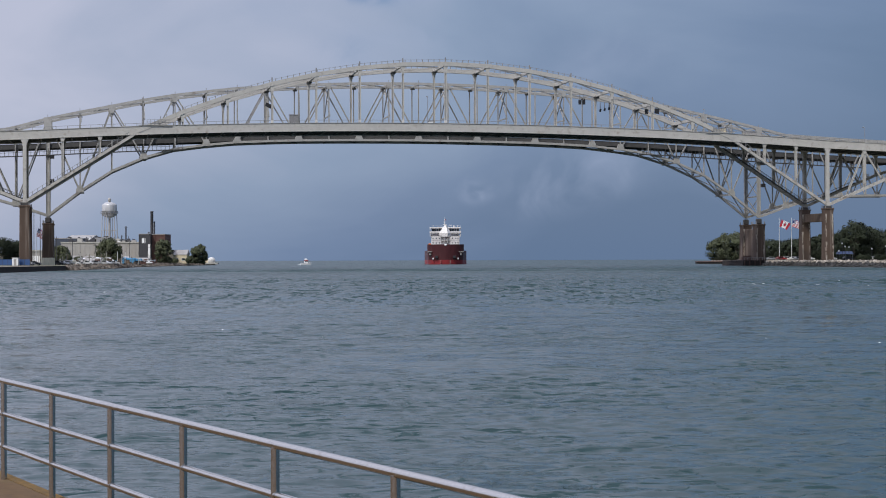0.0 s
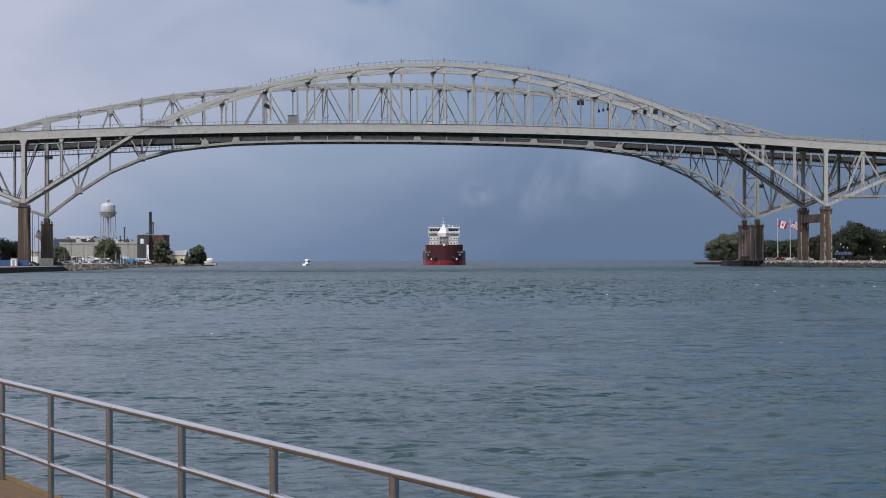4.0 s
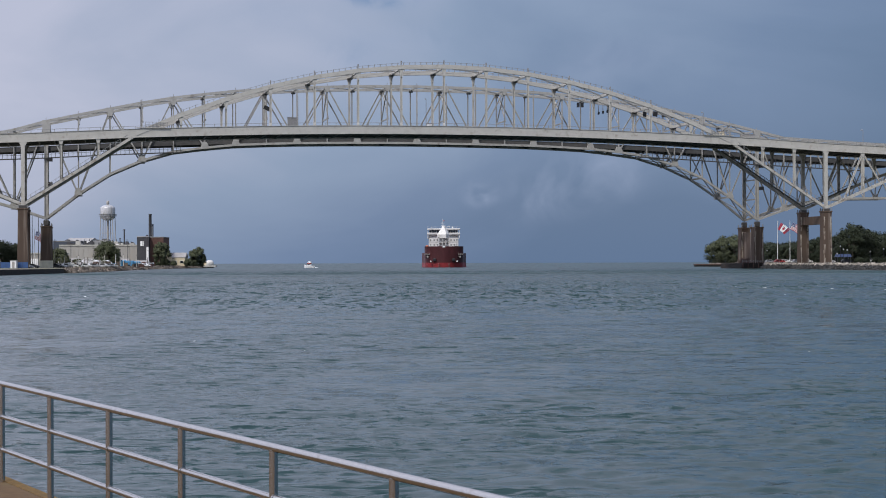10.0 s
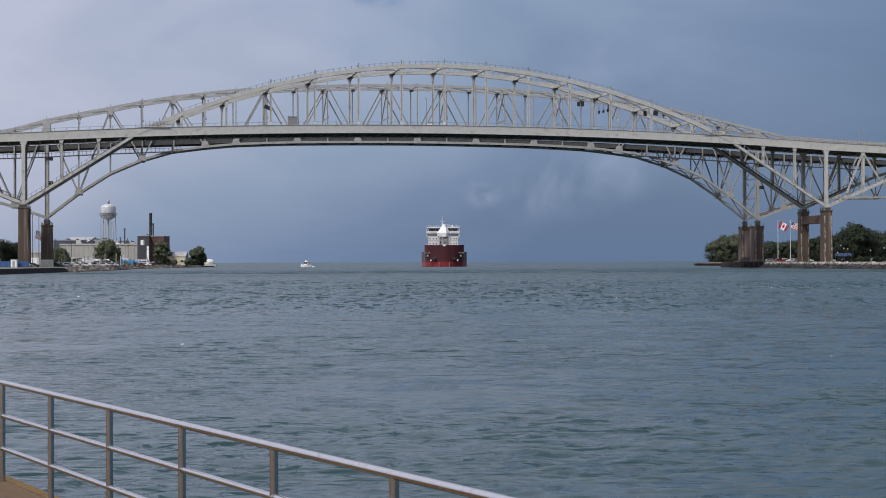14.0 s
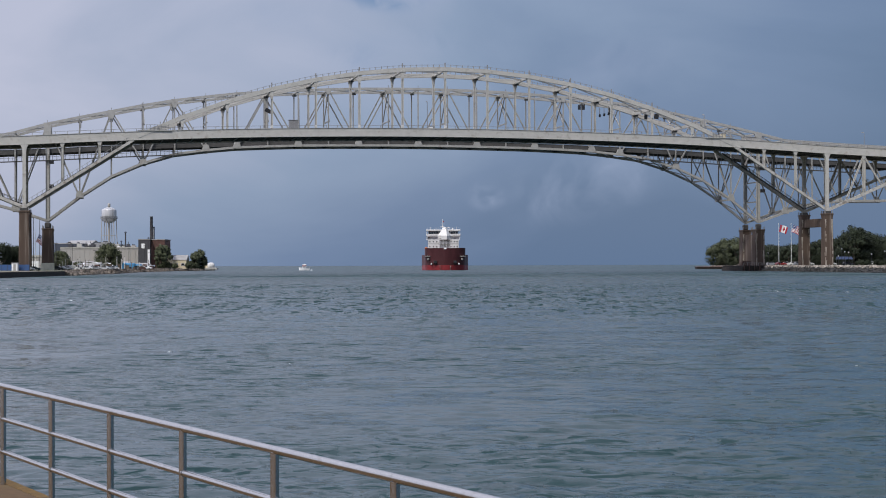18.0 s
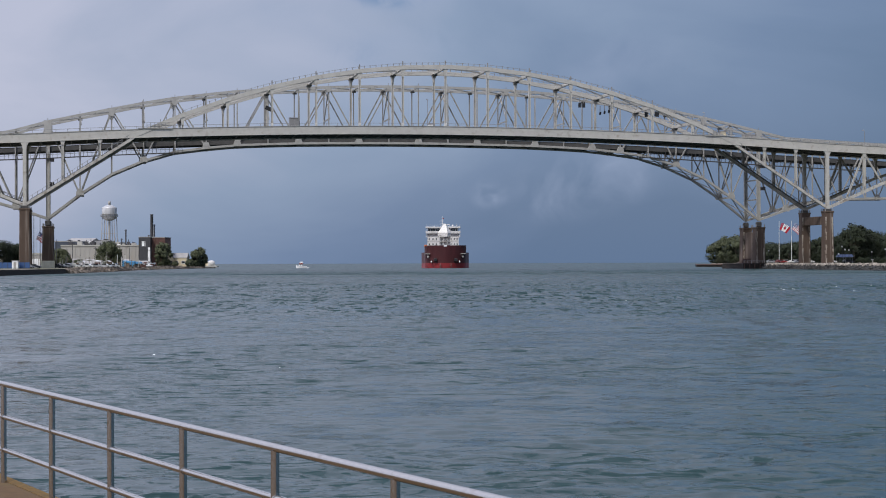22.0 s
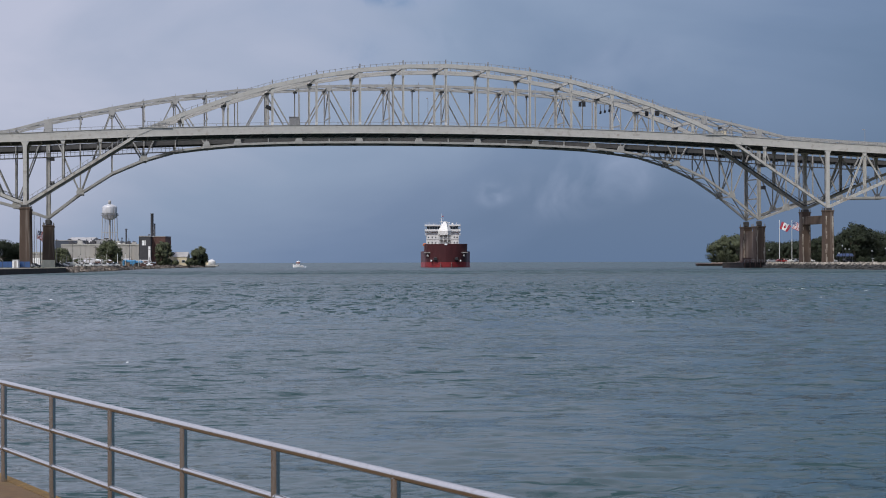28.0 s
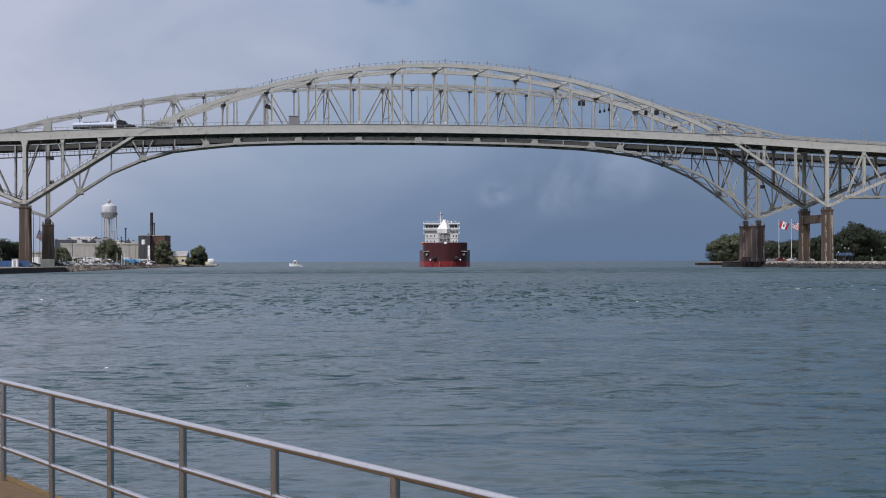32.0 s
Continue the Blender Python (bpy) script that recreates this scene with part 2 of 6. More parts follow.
SLAB = mat("mossy_promenade_concrete", (0.10, 0.055, 0.018), 0.9, grain=0.25, grain_size=0.12, stain=(0.10, 0.07, 0.02), stain_amount=0.5, stain_size=0.4, bump=0.006)
LEAF_OLIVE = mat("olive_leaves", (0.076, 0.088, 0.046), 0.9, grain=0.15, grain_size=2.5, vary=0.08, island=True)
LEAF = mat("summer_leaves", (0.027, 0.037, 0.019), 0.9, grain=0.15, grain_size=2.5, vary=0.12, island=True)
BARK = mat("bark", (0.10, 0.08, 0.06), 0.95, grain=0.3, grain_size=0.3)
WHITE = mat("white_paint", (0.80, 0.80, 0.79), 0.45, grain=0.05, grain_size=1.0, stain=(0.55, 0.48, 0.40), stain_amount=0.1, stain_size=2.0)
HULL_BROWN = mat("dark_brown_hull_paint", (0.075, 0.018, 0.02), 0.5, grain=0.18, grain_size=2.0, stain=(0.06, 0.02, 0.02), stain_amount=0.3, stain_size=3.0, streak=5.0)
HULL_RED = mat("red_bottom_paint", (0.26, 0.026, 0.03), 0.5, grain=0.15, grain_size=1.5, stain=(0.2, 0.03, 0.03), stain_amount=0.3, stain_size=2.0, streak=4.0)
GLASS_DARK = mat("dark_window_glass", (0.02, 0.025, 0.03), 0.08)
BLACK = mat("black_paint", (0.018, 0.018, 0.02), 0.5, grain=0.2, grain_size=0.5)
METAL_SHEET = mat("grey_metal_siding", (0.34, 0.325, 0.30), 0.6, grain=0.08, grain_size=2.0, stain=(0.3, 0.27, 0.23), stain_amount=0.2, stain_size=4.0, streak=4.0)
BRICK = mat("dark_red_brick", (0.105, 0.055, 0.045), 0.9, grain=0.2, grain_size=1.0)
CREAM = mat("cream_siding", (0.66, 0.57, 0.39), 0.7, grain=0.08, grain_size=1.0)
BLUE = mat("blue_tarp", (0.06, 0.23, 0.42), 0.6, grain=0.15, grain_size=1.0)
ROOF = mat("grey_roofing", (0.33, 0.32, 0.31), 0.85, grain=0.15, grain_size=2.0)
FLAG_RED = mat("red_cloth", (0.40, 0.016, 0.03), 0.85)
FLAG_WHITE = mat("white_cloth", (0.8, 0.8, 0.8), 0.8)
FLAG_BLUE = mat("navy_cloth", (0.03, 0.045, 0.16), 0.8)
CHROME = mat("polished_tank_steel", (0.62, 0.62, 0.62), 0.18, metal=1.0)
TYRE = mat("tyre_rubber", (0.02, 0.02, 0.02), 0.9)
WATER = water_mat()
FOAM = mat("foam", (0.75, 0.78, 0.78), 0.8)


# ---- building helpers ----
def part(name, bm, material, parent=None, label=""):
    """Links a bmesh as one mesh object."""
    me = bpy.data.meshes.new(name)
    bm.to_mesh(me)
    bm.free()
    me.materials.append(material)
    ob = new(name, me)
    if parent is not None:
        ob.parent = parent
    if label:
        ob["label"] = label
    return ob


def again(ob, m, parent=None):
    """Another object on the same mesh."""
    o = new(ob.name.split(".")[0], ob.data)
    o.parent = parent if parent is not None else ob.parent
    o.matrix_basis = m
    if "label" in ob:
        o["label"] = ob["label"]
    return o


def empty(name, m, label, category, group="", kind=""):
    ob = new(name)
    ob.matrix_basis = m
    return tagged(ob, label, category, group, kind)


def box(bm, x0, x1, y0, y1, z0, z1, m=None, bevel=0.0):
    vs = [bm.verts.new(m @ Vector(p) if m else p) for p in ((x0, y0, z0), (x1, y0, z0), (x1, y1, z0), (x0, y1, z0), (x0, y0, z1), (x1, y0, z1), (x1, y1, z1), (x0, y1, z1))]
    fs = [bm.faces.new([vs[i] for i in f]) for f in ((3, 2, 1, 0), (4, 5, 6, 7), (0, 1, 5, 4), (1, 2, 6, 5), (2, 3, 7, 6), (3, 0, 4, 7))]
    if bevel:
        es = list({e for f in fs for e in f.edges})
        bmesh.ops.bevel(bm, geom=es, offset=bevel, segments=1, affect="EDGES")
    return bm


def boxed(*dims, m=None, bevel=0.0):
    return box(bmesh.new(), *dims, m=m, bevel=bevel)


def bar(bm, p, q, w, h):
    """A box beam from p to q, w across and h deep."""
    p, q = Vector(p), Vector(q)
    d = (q - p).normalized()
    side = d.cross(Vector((0, 0, 1)))
    side = Vector((1, 0, 0)) if side.length < 1e-4 else side.normalized()
    if abs(d.z) > 0.999:
        side = Vector((0, 1, 0))
    up = side.cross(d).normalized()
    ends = [[bm.verts.new(c + side * sx * w / 2 + up * sz * h / 2) for sx, sz in ((-1, -1), (1, -1), (1, 1), (-1, 1))] for c in (p, q)]
    a_, b_ = ends
    bm.faces.new(a_[::-1])
    bm.faces.new(b_)
    for i in range(4):
        bm.faces.new((a_[i], a_[(i + 1) % 4], b_[(i + 1) % 4], b_[i]))
    return bm


def bars(p, q, w, h):
    return bar(bmesh.new(), p, q, w, h)


def flanged(p, q, w, h, t=0.12):
    """An I- or H-shaped rolled member: web and two flanges, w across the flanges."""
    bm = bmesh.new()
    p, q = Vector(p), Vector(q)
    d = (q - p).normalized()
    side = d.cross(Vector((0, 0, 1)))
    side = Vector((0, 1, 0)) if side.length < 0.05 else side.normalized()
    up = side.cross(d).normalized()
    for o, ww, hh in ((up * (h / 2 - t / 2), w, t), (-up * (h / 2 - t / 2), w, t), (up * 0, t, h - 2 * t)):
        ends = [[bm.verts.new(c + o + side * sx * ww / 2 + up * sz * hh / 2) for sx, sz in ((-1, -1), (1, -1), (1, 1), (-1, 1))] for c in (p, q)]
        a_, b_ = ends
        bm.faces.new(a_[::-1])
        bm.faces.new(b_)
        for i in range(4):
            bm.faces.new((a_[i], a_[(i + 1) % 4], b_[(i + 1) % 4], b_[i]))
    return bm


def tube(bm, p, q, r, n=10, r2=None):
    p, q = Vector(p), Vector(q)
    d = (q - p).normalized()
    s = d.orthogonal().normalized()
    t = d.cross(s)
    r2 = r if r2 is None else r2
    rings = [[bm.verts.new(c + (s * math.cos(i * 2 * math.pi / n) + t * math.sin(i * 2 * math.pi / n)) * rr) for i in range(n)] for c, rr in ((p, r), (q, r2))]
    for i in range(n):
        f = bm.faces.new((rings[0][i], rings[0][(i + 1) % n], rings[1][(i + 1) % n], rings[1][i]))
        f.smooth = n > 6
    for ring in (rings[0][::-1], rings[1]):
        for e in bm.faces.new(ring).edges:
            e.smooth = False
    return bm


def tubes(p, q, r, n=10, r2=None):
    return tube(bmesh.new(), p, q, r, n, r2)


def lathe(bm, profile, n=16, at=(0, 0, 0)):
    """Turns a profile of (radius, z) about the upright axis."""
    rings = [[bm.verts.new((at[0] + r * math.cos(i * 2 * math.pi / n), at[1] + r * math.sin(i * 2 * math.pi / n), at[2] + z)) for i in range(n)] for r, z in profile]
    for a_, b_ in zip(rings, rings[1:]):
        for i in range(n):
            f = bm.faces.new((a_[i], a_[(i + 1) % n], b_[(i + 1) % n], b_[i]))
            f.smooth = True
    bm.faces.new(rings[0][::-1])
    bm.faces.new(rings[-1])
    return bm


def gable(bm, x0, x1, y0, y1, z0, z1, over=0.3):
    """A pitched roof with its ridge along x."""
    ym = (y0 + y1) / 2
    v = [bm.verts.new(p) for p in ((x0 - over, y0 - over, z0), (x1 + over, y0 - over, z0), (x1 + over, y1 + over, z0), (x0 - over, y1 + over, z0), (x0 - over, ym, z1), (x1 + over, ym, z1))]
    for f in ((0, 1, 5, 4), (2, 3, 4, 5), (1, 2, 5), (3, 0, 4), (3, 2, 1, 0)):
        bm.faces.new([v[i] for i in f])
    return bm


def at(u, d, z=0.0, turn=0.0):
    """A pose on the ground at distance d ahead; u is the tangent of its bearing."""
    return pose(u * d, d, z, 0, 0, turn)


# ---- river ----
FLOW = 0.7                      # metres a second, towards the camera


def build_water():
    rng = np.random.default_rng(4)
    reach = FLOW * 32 + 4
    # rows get wider apart with the distance at which they are ever seen
    ys, y = [4.0], 4.0
    while y < 5000 + reach:
        near_ = max(9.0, y - reach)
        if near_ < 14:
            y += 0.07
        elif near_ < 330:
            y += min(0.0045 * near_ * (1 + near_ / 130), 0.9)
        else:
            y += min(0.9 + (near_ - 330) * 0.03, 120)
        ys.append(y)
    ys = np.array(ys)
    cols = np.linspace(-1, 1, 460)
    half = 6.0 + 0.29 * ys
    half = np.where(ys > 1200, half * (1 + (ys - 1200) / 2500), half)
    X = cols[None, :] * half[:, None]
    Y = np.repeat(ys[:, None], len(cols), 1)
    Z = np.zeros_like(X)
    gate = np.zeros_like(X)
    for k in range(9):
        th, lam = rng.uniform(0, 2 * np.pi), rng.uniform(14, 60)
        gate += np.sin((X * np.cos(th) * 0.45 + Y * np.sin(th)) * 2 * np.pi / lam + rng.uniform(0, 6.28))
    gate = 0.28 + 0.72 / (1 + np.exp(-gate * 0.9))
    chop = np.clip((Y[:, :1] - 95) / 60.0, 0, 1)      # the current runs rough further out
    step = np.gradient(ys)[:, None]
    for k in range(70):
        lam = 0.35 * (6 / 0.35) ** (rng.uniform() ** 1.3)
        th = rng.normal(np.pi / 2, 0.8) + (np.pi if rng.uniform() < 0.5 else 0)
        amp = 0.0105 * lam / (1 + (lam / 1.0) ** 2) + 0.010 * lam / (1 + (lam / 2.5) ** 2) * chop
        kk = 2 * np.pi / lam
        ph = kk * (X * np.cos(th) + Y * np.sin(th)) + rng.uniform(0, 6.28) + 0.9 * np.sin(X * 0.23 + Y * 0.11 + k)
        fade = np.clip(lam / (2.5 * step) - 0.6, 0, 1)
        crest = 1.0 - 2.0 * np.abs(np.sin(ph / 2)) ** 1.2
        Z += amp * fade * crest * (gate if lam < 2.5 else 0.5 + 0.5 * gate)
    nr, nc = X.shape
    co = np.stack([X, Y, Z], -1).reshape(-1, 3).astype(np.float32)
    idx = np.arange(nr * nc).reshape(nr, nc)
    quads = np.stack([idx[:-1, :-1], idx[:-1, 1:], idx[1:, 1:], idx[1:, :-1]], -1).reshape(-1, 4)
    me = bpy.data.meshes.new("water")
    me.vertices.add(len(co))
    me.vertices.foreach_set("co", co.ravel())
    me.loops.add(quads.size)
    me.loops.foreach_set("vertex_index", quads.ravel().astype(np.int32))
    me.polygons.add(len(quads))
    me.polygons.foreach_set("loop_start", np.arange(0, quads.size, 4, dtype=np.int32))
    me.polygons.foreach_set("loop_total", np.full(len(quads), 4, dtype=np.int32))
    me.update(calc_edges=True)
    me.polygons.foreach_set("use_smooth", np.ones(len(quads), dtype=bool))
    me.materials.append(WATER)
    ob = new("water", me)
    tagged(ob, "grey-green choppy river water under a stormy sky", "water", kind="structure")
    # still water around and behind, so that the place is closed
    bm = boxed(-4500, 4500, -900, 4990, -3.0, -0.45)
    tagged(part("water", bm, WATER), "deep river and lake water out to the horizon", "water", kind="structure")
    return ob


water = build_water()

# ---- tied arch bridge ----
TURN = 11.83
near_bridge = empty("tied_arch_bridge", pose(0.48, 582.0, 0, 0, 0, TURN), "light grey steel tied arch bridge high over the river", "bridge")
PANEL, WIDE = 14.9, 20.0


def deck_z(s):
    s = abs(s)
    return 49.5 - 4.25 * (s / 140.5) ** 2 if s <= 140.5 else 45.25 - 0.040 * (s - 140.5)


def rib_z(k):
    return 69.8 - 24.4 * (k / 7) ** 2


def lower_z(s):
    """Centre of the raking lower chord: down from the knuckle to the pier, up again in the side span."""
    s = abs(s)
    if s <= 140.5:
        return 44.3 - 22.4 * (s - 105.4) / 35.1
    return min(21.9 + 0.42 * (s - 140.5), 38.0)


def plate(s, w, thick, *steps):
    """A gusset plate: half widths at rising heights."""
    bm = bmesh.new()
    rings = [[bm.verts.new((s + x * h, w + y * thick, z)) for x, y in ((-1, -1), (1, -1), (1, 1), (-1, 1))] for z, h in steps]
    bm.faces.new(rings[0][::-1])
    bm.faces.new(rings[-1])
    for a_, b_ in zip(rings, rings[1:]):
        for i in range(4):
            bm.faces.new((a_[i], a_[(i + 1) % 4], b_[(i + 1) % 4], b_[i]))
    return bm


def build_near_bridge():
    nb = near_bridge
    stops = [-7 + i for i in range(15)]
    for w in (0.0, WIDE):
        # tie girder, panel by panel, with its top and bottom flange proud
        cuts = [-212 + 14.3 * i for i in range(5)] + [-140.5, -128.4, -116.4] + [k * PANEL for k in stops] + [116.4, 128.4, 140.5] + [154.8 + 14.3 * i for i in range(5)]
        for a_, b_ in zip(cuts, cuts[1:]):
            za, zb = deck_z(a_), deck_z(b_)
            bm = bars((a_, w, za - 1.45), (b_ - 0.02, w, zb - 1.45), 0.8, 2.7)
            bar(bm, (a_, w, za - 0.06), (b_ - 0.02, w, zb - 0.06), 1.2, 0.12)
            bar(bm, (a_, w, za - 2.86), (b_ - 0.02, w, zb - 2.86), 1.2, 0.12)
            n_ = max(2, round((b_ - a_) / 3.0))
            for i in range(n_):
                s = a_ + (b_ - a_) * i / n_
                box(bm, s - 0.04, s + 0.04, w - 0.425, w - 0.4, deck_z(s) - 2.8, deck_z(s) - 0.12)
            part("tie_girder", bm, STEEL, nb)
        # arch rib
        for k in stops[:-1]:
            p, q = (k * PANEL, w, rib_z(k)), ((k + 1) * PANEL, w, rib_z(k + 1))
            part("arch_rib", bars((p[0], w, p[2] + 0.08), (q[0], w, q[2] + 0.08), 1.1, 1.4), STEEL, nb)
        # hangers
        for k in stops[1:-1]:
            s = k * PANEL
            bm = flanged((s, w, deck_z(s)), (s, w, rib_z(k) - 0.6), 0.62, 0.72, 0.1)
            part("hanger", bm, STEEL, nb)
            zr = rib_z(k)
            part("gusset", plate(s, w, 0.36, (zr - 3.2, 0.36), (zr - 1.8, 0.48), (zr - 0.55, 0.95)), STEEL, nb)
            if w == 0 and -4 <= k <= 0:
                part("hanger_base", boxed(s - 0.4, s + 0.4, -0.5, 0.3, deck_z(s) + 0.02, deck_z(s) + 0.95, bevel=0.06), CHALK, nb, "pale painted hanger base")
            # dark block added for the shaded spot at each rear strut end
            if w > 0:
                part("strut_shoe", boxed(s - 0.8, s + 0.9, w - 2.2, w - 0.58, zr - 0.95, zr - 0.42, bevel=0.05), DECK_DARK, nb, "dark block standing in for shade at the strut end")
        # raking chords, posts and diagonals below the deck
        # front plane in plain paint, rear plane in the copy darkened for deck shade
        worn = STEEL if w == 0 else SHADED_STEEL
        for sg in (-1, 1):
            part("raking_chord", bars((sg * 105.4, w, lower_z(105.4)), (sg * 140.5, w, lower_z(140.5)), 1.0, 0.9), RUSTY_STEEL if w == 0 else SHADED_STEEL, nb)
            out_ = [140.5 + 14.3 * i for i in range(6)]
            if w > 0:
                # catwalk along the rear chords; its dark strip deepens the shade there
                for a_, b_ in zip([108.0, 119.0, 130.0, 140.0, 150.0], [118.9, 129.9, 139.9, 149.9, 160.0]):
                    part("catwalk", bars((sg * a_, w - 1.0, lower_z(a_) + 0.75), (sg * b_, w - 1.0, lower_z(b_) + 0.75), 0.9, 0.3), DECK_DARK, nb)
                    part("catwalk_rail", bars((sg * a_, w - 1.4, lower_z(a_) + 1.8), (sg * b_, w - 1.4, lower_z(b_) + 1.8), 0.1, 0.12), DECK_DARK, nb)
            for a_, b_ in zip(out_, out_[1:]):
                part("lower_chord", bars((sg * a_, w, lower_z(a_)), (sg * b_, w, lower_z(b_)), 1.0, 1.0), RUSTY_STEEL if w == 0 else SHADED_STEEL, nb)
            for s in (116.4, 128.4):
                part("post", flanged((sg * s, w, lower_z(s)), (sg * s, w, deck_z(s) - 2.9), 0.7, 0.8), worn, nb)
            for i in range(20):
                s = 107.6 + i * 1.6
                part("line_post", boxed(sg * s - 0.09, sg * s + 0.09, w - 0.5, w - 0.32, lower_z(s) + 0.6, lower_z(s) + 1.9), RAIL_STEEL, nb)
            part("hand_line", bars((sg * 107, w - 0.4, lower_z(107) + 1.8), (sg * 139, w - 0.4, lower_z(139) + 1.8), 0.08, 0.09), RAIL_STEEL, nb)
            part("main_post", bars((sg * 140.5, w, lower_z(140.5) - 1), (sg * 140.5, w, deck_z(140.5) - 2.9), 1.15, 1.15), worn, nb)
            zt = deck_z(140.5) - 2.88
            part("post_head", plate(sg * 140.5, w, 0.5, (zt - 2.4, 0.58), (zt - 1.2, 0.75), (zt, 1.35)), worn, nb)
            for s in (116.4, 128.4, 154.8, 169.1):
                zt = deck_z(s) - 2.88
                part("post_head", plate(sg * s, w, 0.38, (zt - 1.3, 0.42), (zt, 0.85)), worn, nb)
            for i in range(16):
                s = 142.0 + i * 1.6
                part("line_post", boxed(sg * s - 0.08, sg * s + 0.08, w - 0.5, w - 0.34, lower_z(s) + 0.5, lower_z(s) + 1.8), RAIL_STEEL, nb)
            part("hand_line", bars((sg * 142, w - 0.4, lower_z(142) + 1.7), (sg * 166, w - 0.4, lower_z(166) + 1.7), 0.08, 0.09), RAIL_STEEL, nb)
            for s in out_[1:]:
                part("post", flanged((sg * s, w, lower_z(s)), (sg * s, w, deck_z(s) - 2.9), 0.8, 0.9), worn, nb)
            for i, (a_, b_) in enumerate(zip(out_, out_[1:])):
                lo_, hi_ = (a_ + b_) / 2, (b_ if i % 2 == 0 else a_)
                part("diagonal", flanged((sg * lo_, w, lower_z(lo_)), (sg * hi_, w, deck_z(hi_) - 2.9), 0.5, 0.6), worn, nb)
            part("bearing", boxed(sg * 140.5 - 1.2, sg * 140.5 + 1.2, w - 1.0, w + 1.0, 20.6, 21.7, bevel=0.1), DECK_DARK, nb)
        # guard rail on the girder and hand line on the rib
        me_post = None
        s = -205.0
        while s <= 205:
            z = deck_z(s)
            if me_post is None:
                me_post = part("rail_post", boxed(-0.08, 0.08, -0.08, 0.08, 0, 0.95), RAIL_STEEL, nb)
                me_post.matrix_basis = pose(s, w, z)
            else:
                again(me_post, pose(s, w, z))
            s += 3.725
        for a_, b_ in zip(cuts, cuts[1:]):
            part("guard_rail", bars((a_, w, deck_z(a_) + 0.9), (b_, w, deck_z(b_) + 0.9), 0.1, 0.12), RAIL_STEEL, nb)
        rp = None
        for i in range(-50, 51):
            k = i / 7.4
            if abs(k) > 6.6:
                continue
            m = pose(k * PANEL, w, rib_z(k) + 0.55)
            if rp is None:
                rp = part("line_post", boxed(-0.11, 0.11, -0.11, 0.11, 0, 1.1), RAIL_STEEL, nb)
                rp.matrix_basis = m
            else:
                again(rp, m)
        for k in stops[1:-1]:
            part("node_post", boxed(k * PANEL - 0.2, k * PANEL + 0.2, w - 0.2, w + 0.2, rib_z(k) + 0.6, rib_z(k) + 2.3), RAIL_STEEL, nb)
            if k < 6:
                part("hand_line", bars((k * PANEL, w, rib_z(k) + 1.6), ((k + 1) * PANEL, w, rib_z(k + 1) + 1.6), 0.09, 0.09), RAIL_STEEL, nb)
    # bracing between the two ribs
    for k in stops[1:-1]:
        part("strut", bars((k * PANEL, 0.6, rib_z(k)), (k * PANEL, WIDE - 0.6, rib_z(k)), 0.7, 1.05), STEEL, nb)
    for k in stops[1:-2]:
        m_ = (k + 0.5) * PANEL
        for wa, wb in ((0.6, WIDE / 2), (WIDE - 0.6, WIDE / 2)):
            part("wind_brace", bars((k * PANEL, wa, rib_z(k) - 0.1), ((k + 1) * PANEL, wb, rib_z(k + 1) - 0.1), 0.32, 0.38), OLD_STEEL, nb)
    # floor: beams, stringers and slab
    s = -205.0
    while s <= 206:
        z = deck_z(s)
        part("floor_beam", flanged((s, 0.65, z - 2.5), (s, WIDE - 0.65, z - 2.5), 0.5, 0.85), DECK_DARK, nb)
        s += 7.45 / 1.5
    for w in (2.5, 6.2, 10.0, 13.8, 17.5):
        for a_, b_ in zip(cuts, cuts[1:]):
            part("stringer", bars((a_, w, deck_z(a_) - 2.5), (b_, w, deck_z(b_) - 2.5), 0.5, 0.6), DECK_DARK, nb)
    far_cuts = [-820 + 60 * i for i in range(10)] + cuts + [260 + 60 * i for i in range(5)]
    for a_, b_ in zip(far_cuts, far_cuts[1:]):
        part("road_slab", bars((a_, WIDE / 2, deck_z(a_) - 1.68), (b_, WIDE / 2, deck_z(b_) - 1.68), WIDE - 1.3, 0.35), ASPHALT, nb)
    for i in range(10):
        for s in (-820 + 60 * i, 260 + 60 * i if i < 5 else None):
            if s is not None and abs(s) > 225:
                part("approach_bent", boxed(s - 1.2, s + 1.2, 2, WIDE - 2, 0, deck_z(s) - 2.3), PALE_CONCRETE, nb)


build_near_bridge()


def local(s, w, z=0.0, far=False):
    """A pose in the frame of one of the two bridges."""
    return (pose(-9.45, 622.7, 0, 0, 0, TURN) if far else pose(0.48, 582.0, 0, 0, 0, TURN)) @ pose(s, w, z)


# ---- cantilever bridge ----
far_bridge = empty("cantilever_truss_bridge", pose(-9.45, 622.7, 0, 0, 0, TURN), "older grey steel cantilever truss bridge behind the arch bridge", "bridge")
BAY, WIDE_B = 11.06, 13.0
TOP = {0: 67.25, 1: 67.15, 2: 66.95, 3: 66.55, 4: 65.95, 5: 65.25, 6: 64.45, 7: 63.1, 8: 61.65, 9: 59.7, 10: 57.4, 11: 55.1, 12: 52.65, 13: 50.1, 14: 49.5, 15: 48.9, 16: 48.4, 17: 47.9}
LOW = {0: 46.5, 1: 46.45, 2: 46.35, 3: 46.2, 4: 46.0, 5: 45.6, 6: 45.1, 7: 44.0, 8: 42.5, 9: 39.2, 10: 34.4, 11: 27.2, 12: 18.6, 13: 22.4, 14: 25.5, 15: 26.8, 16: 27.1, 17: 27.2}


def top_z(j):
    """Top chord: it runs on lower over the western side span."""
    return 49.5 - 2.4 * (-13 - j) if j <= -13 else TOP[abs(j)]


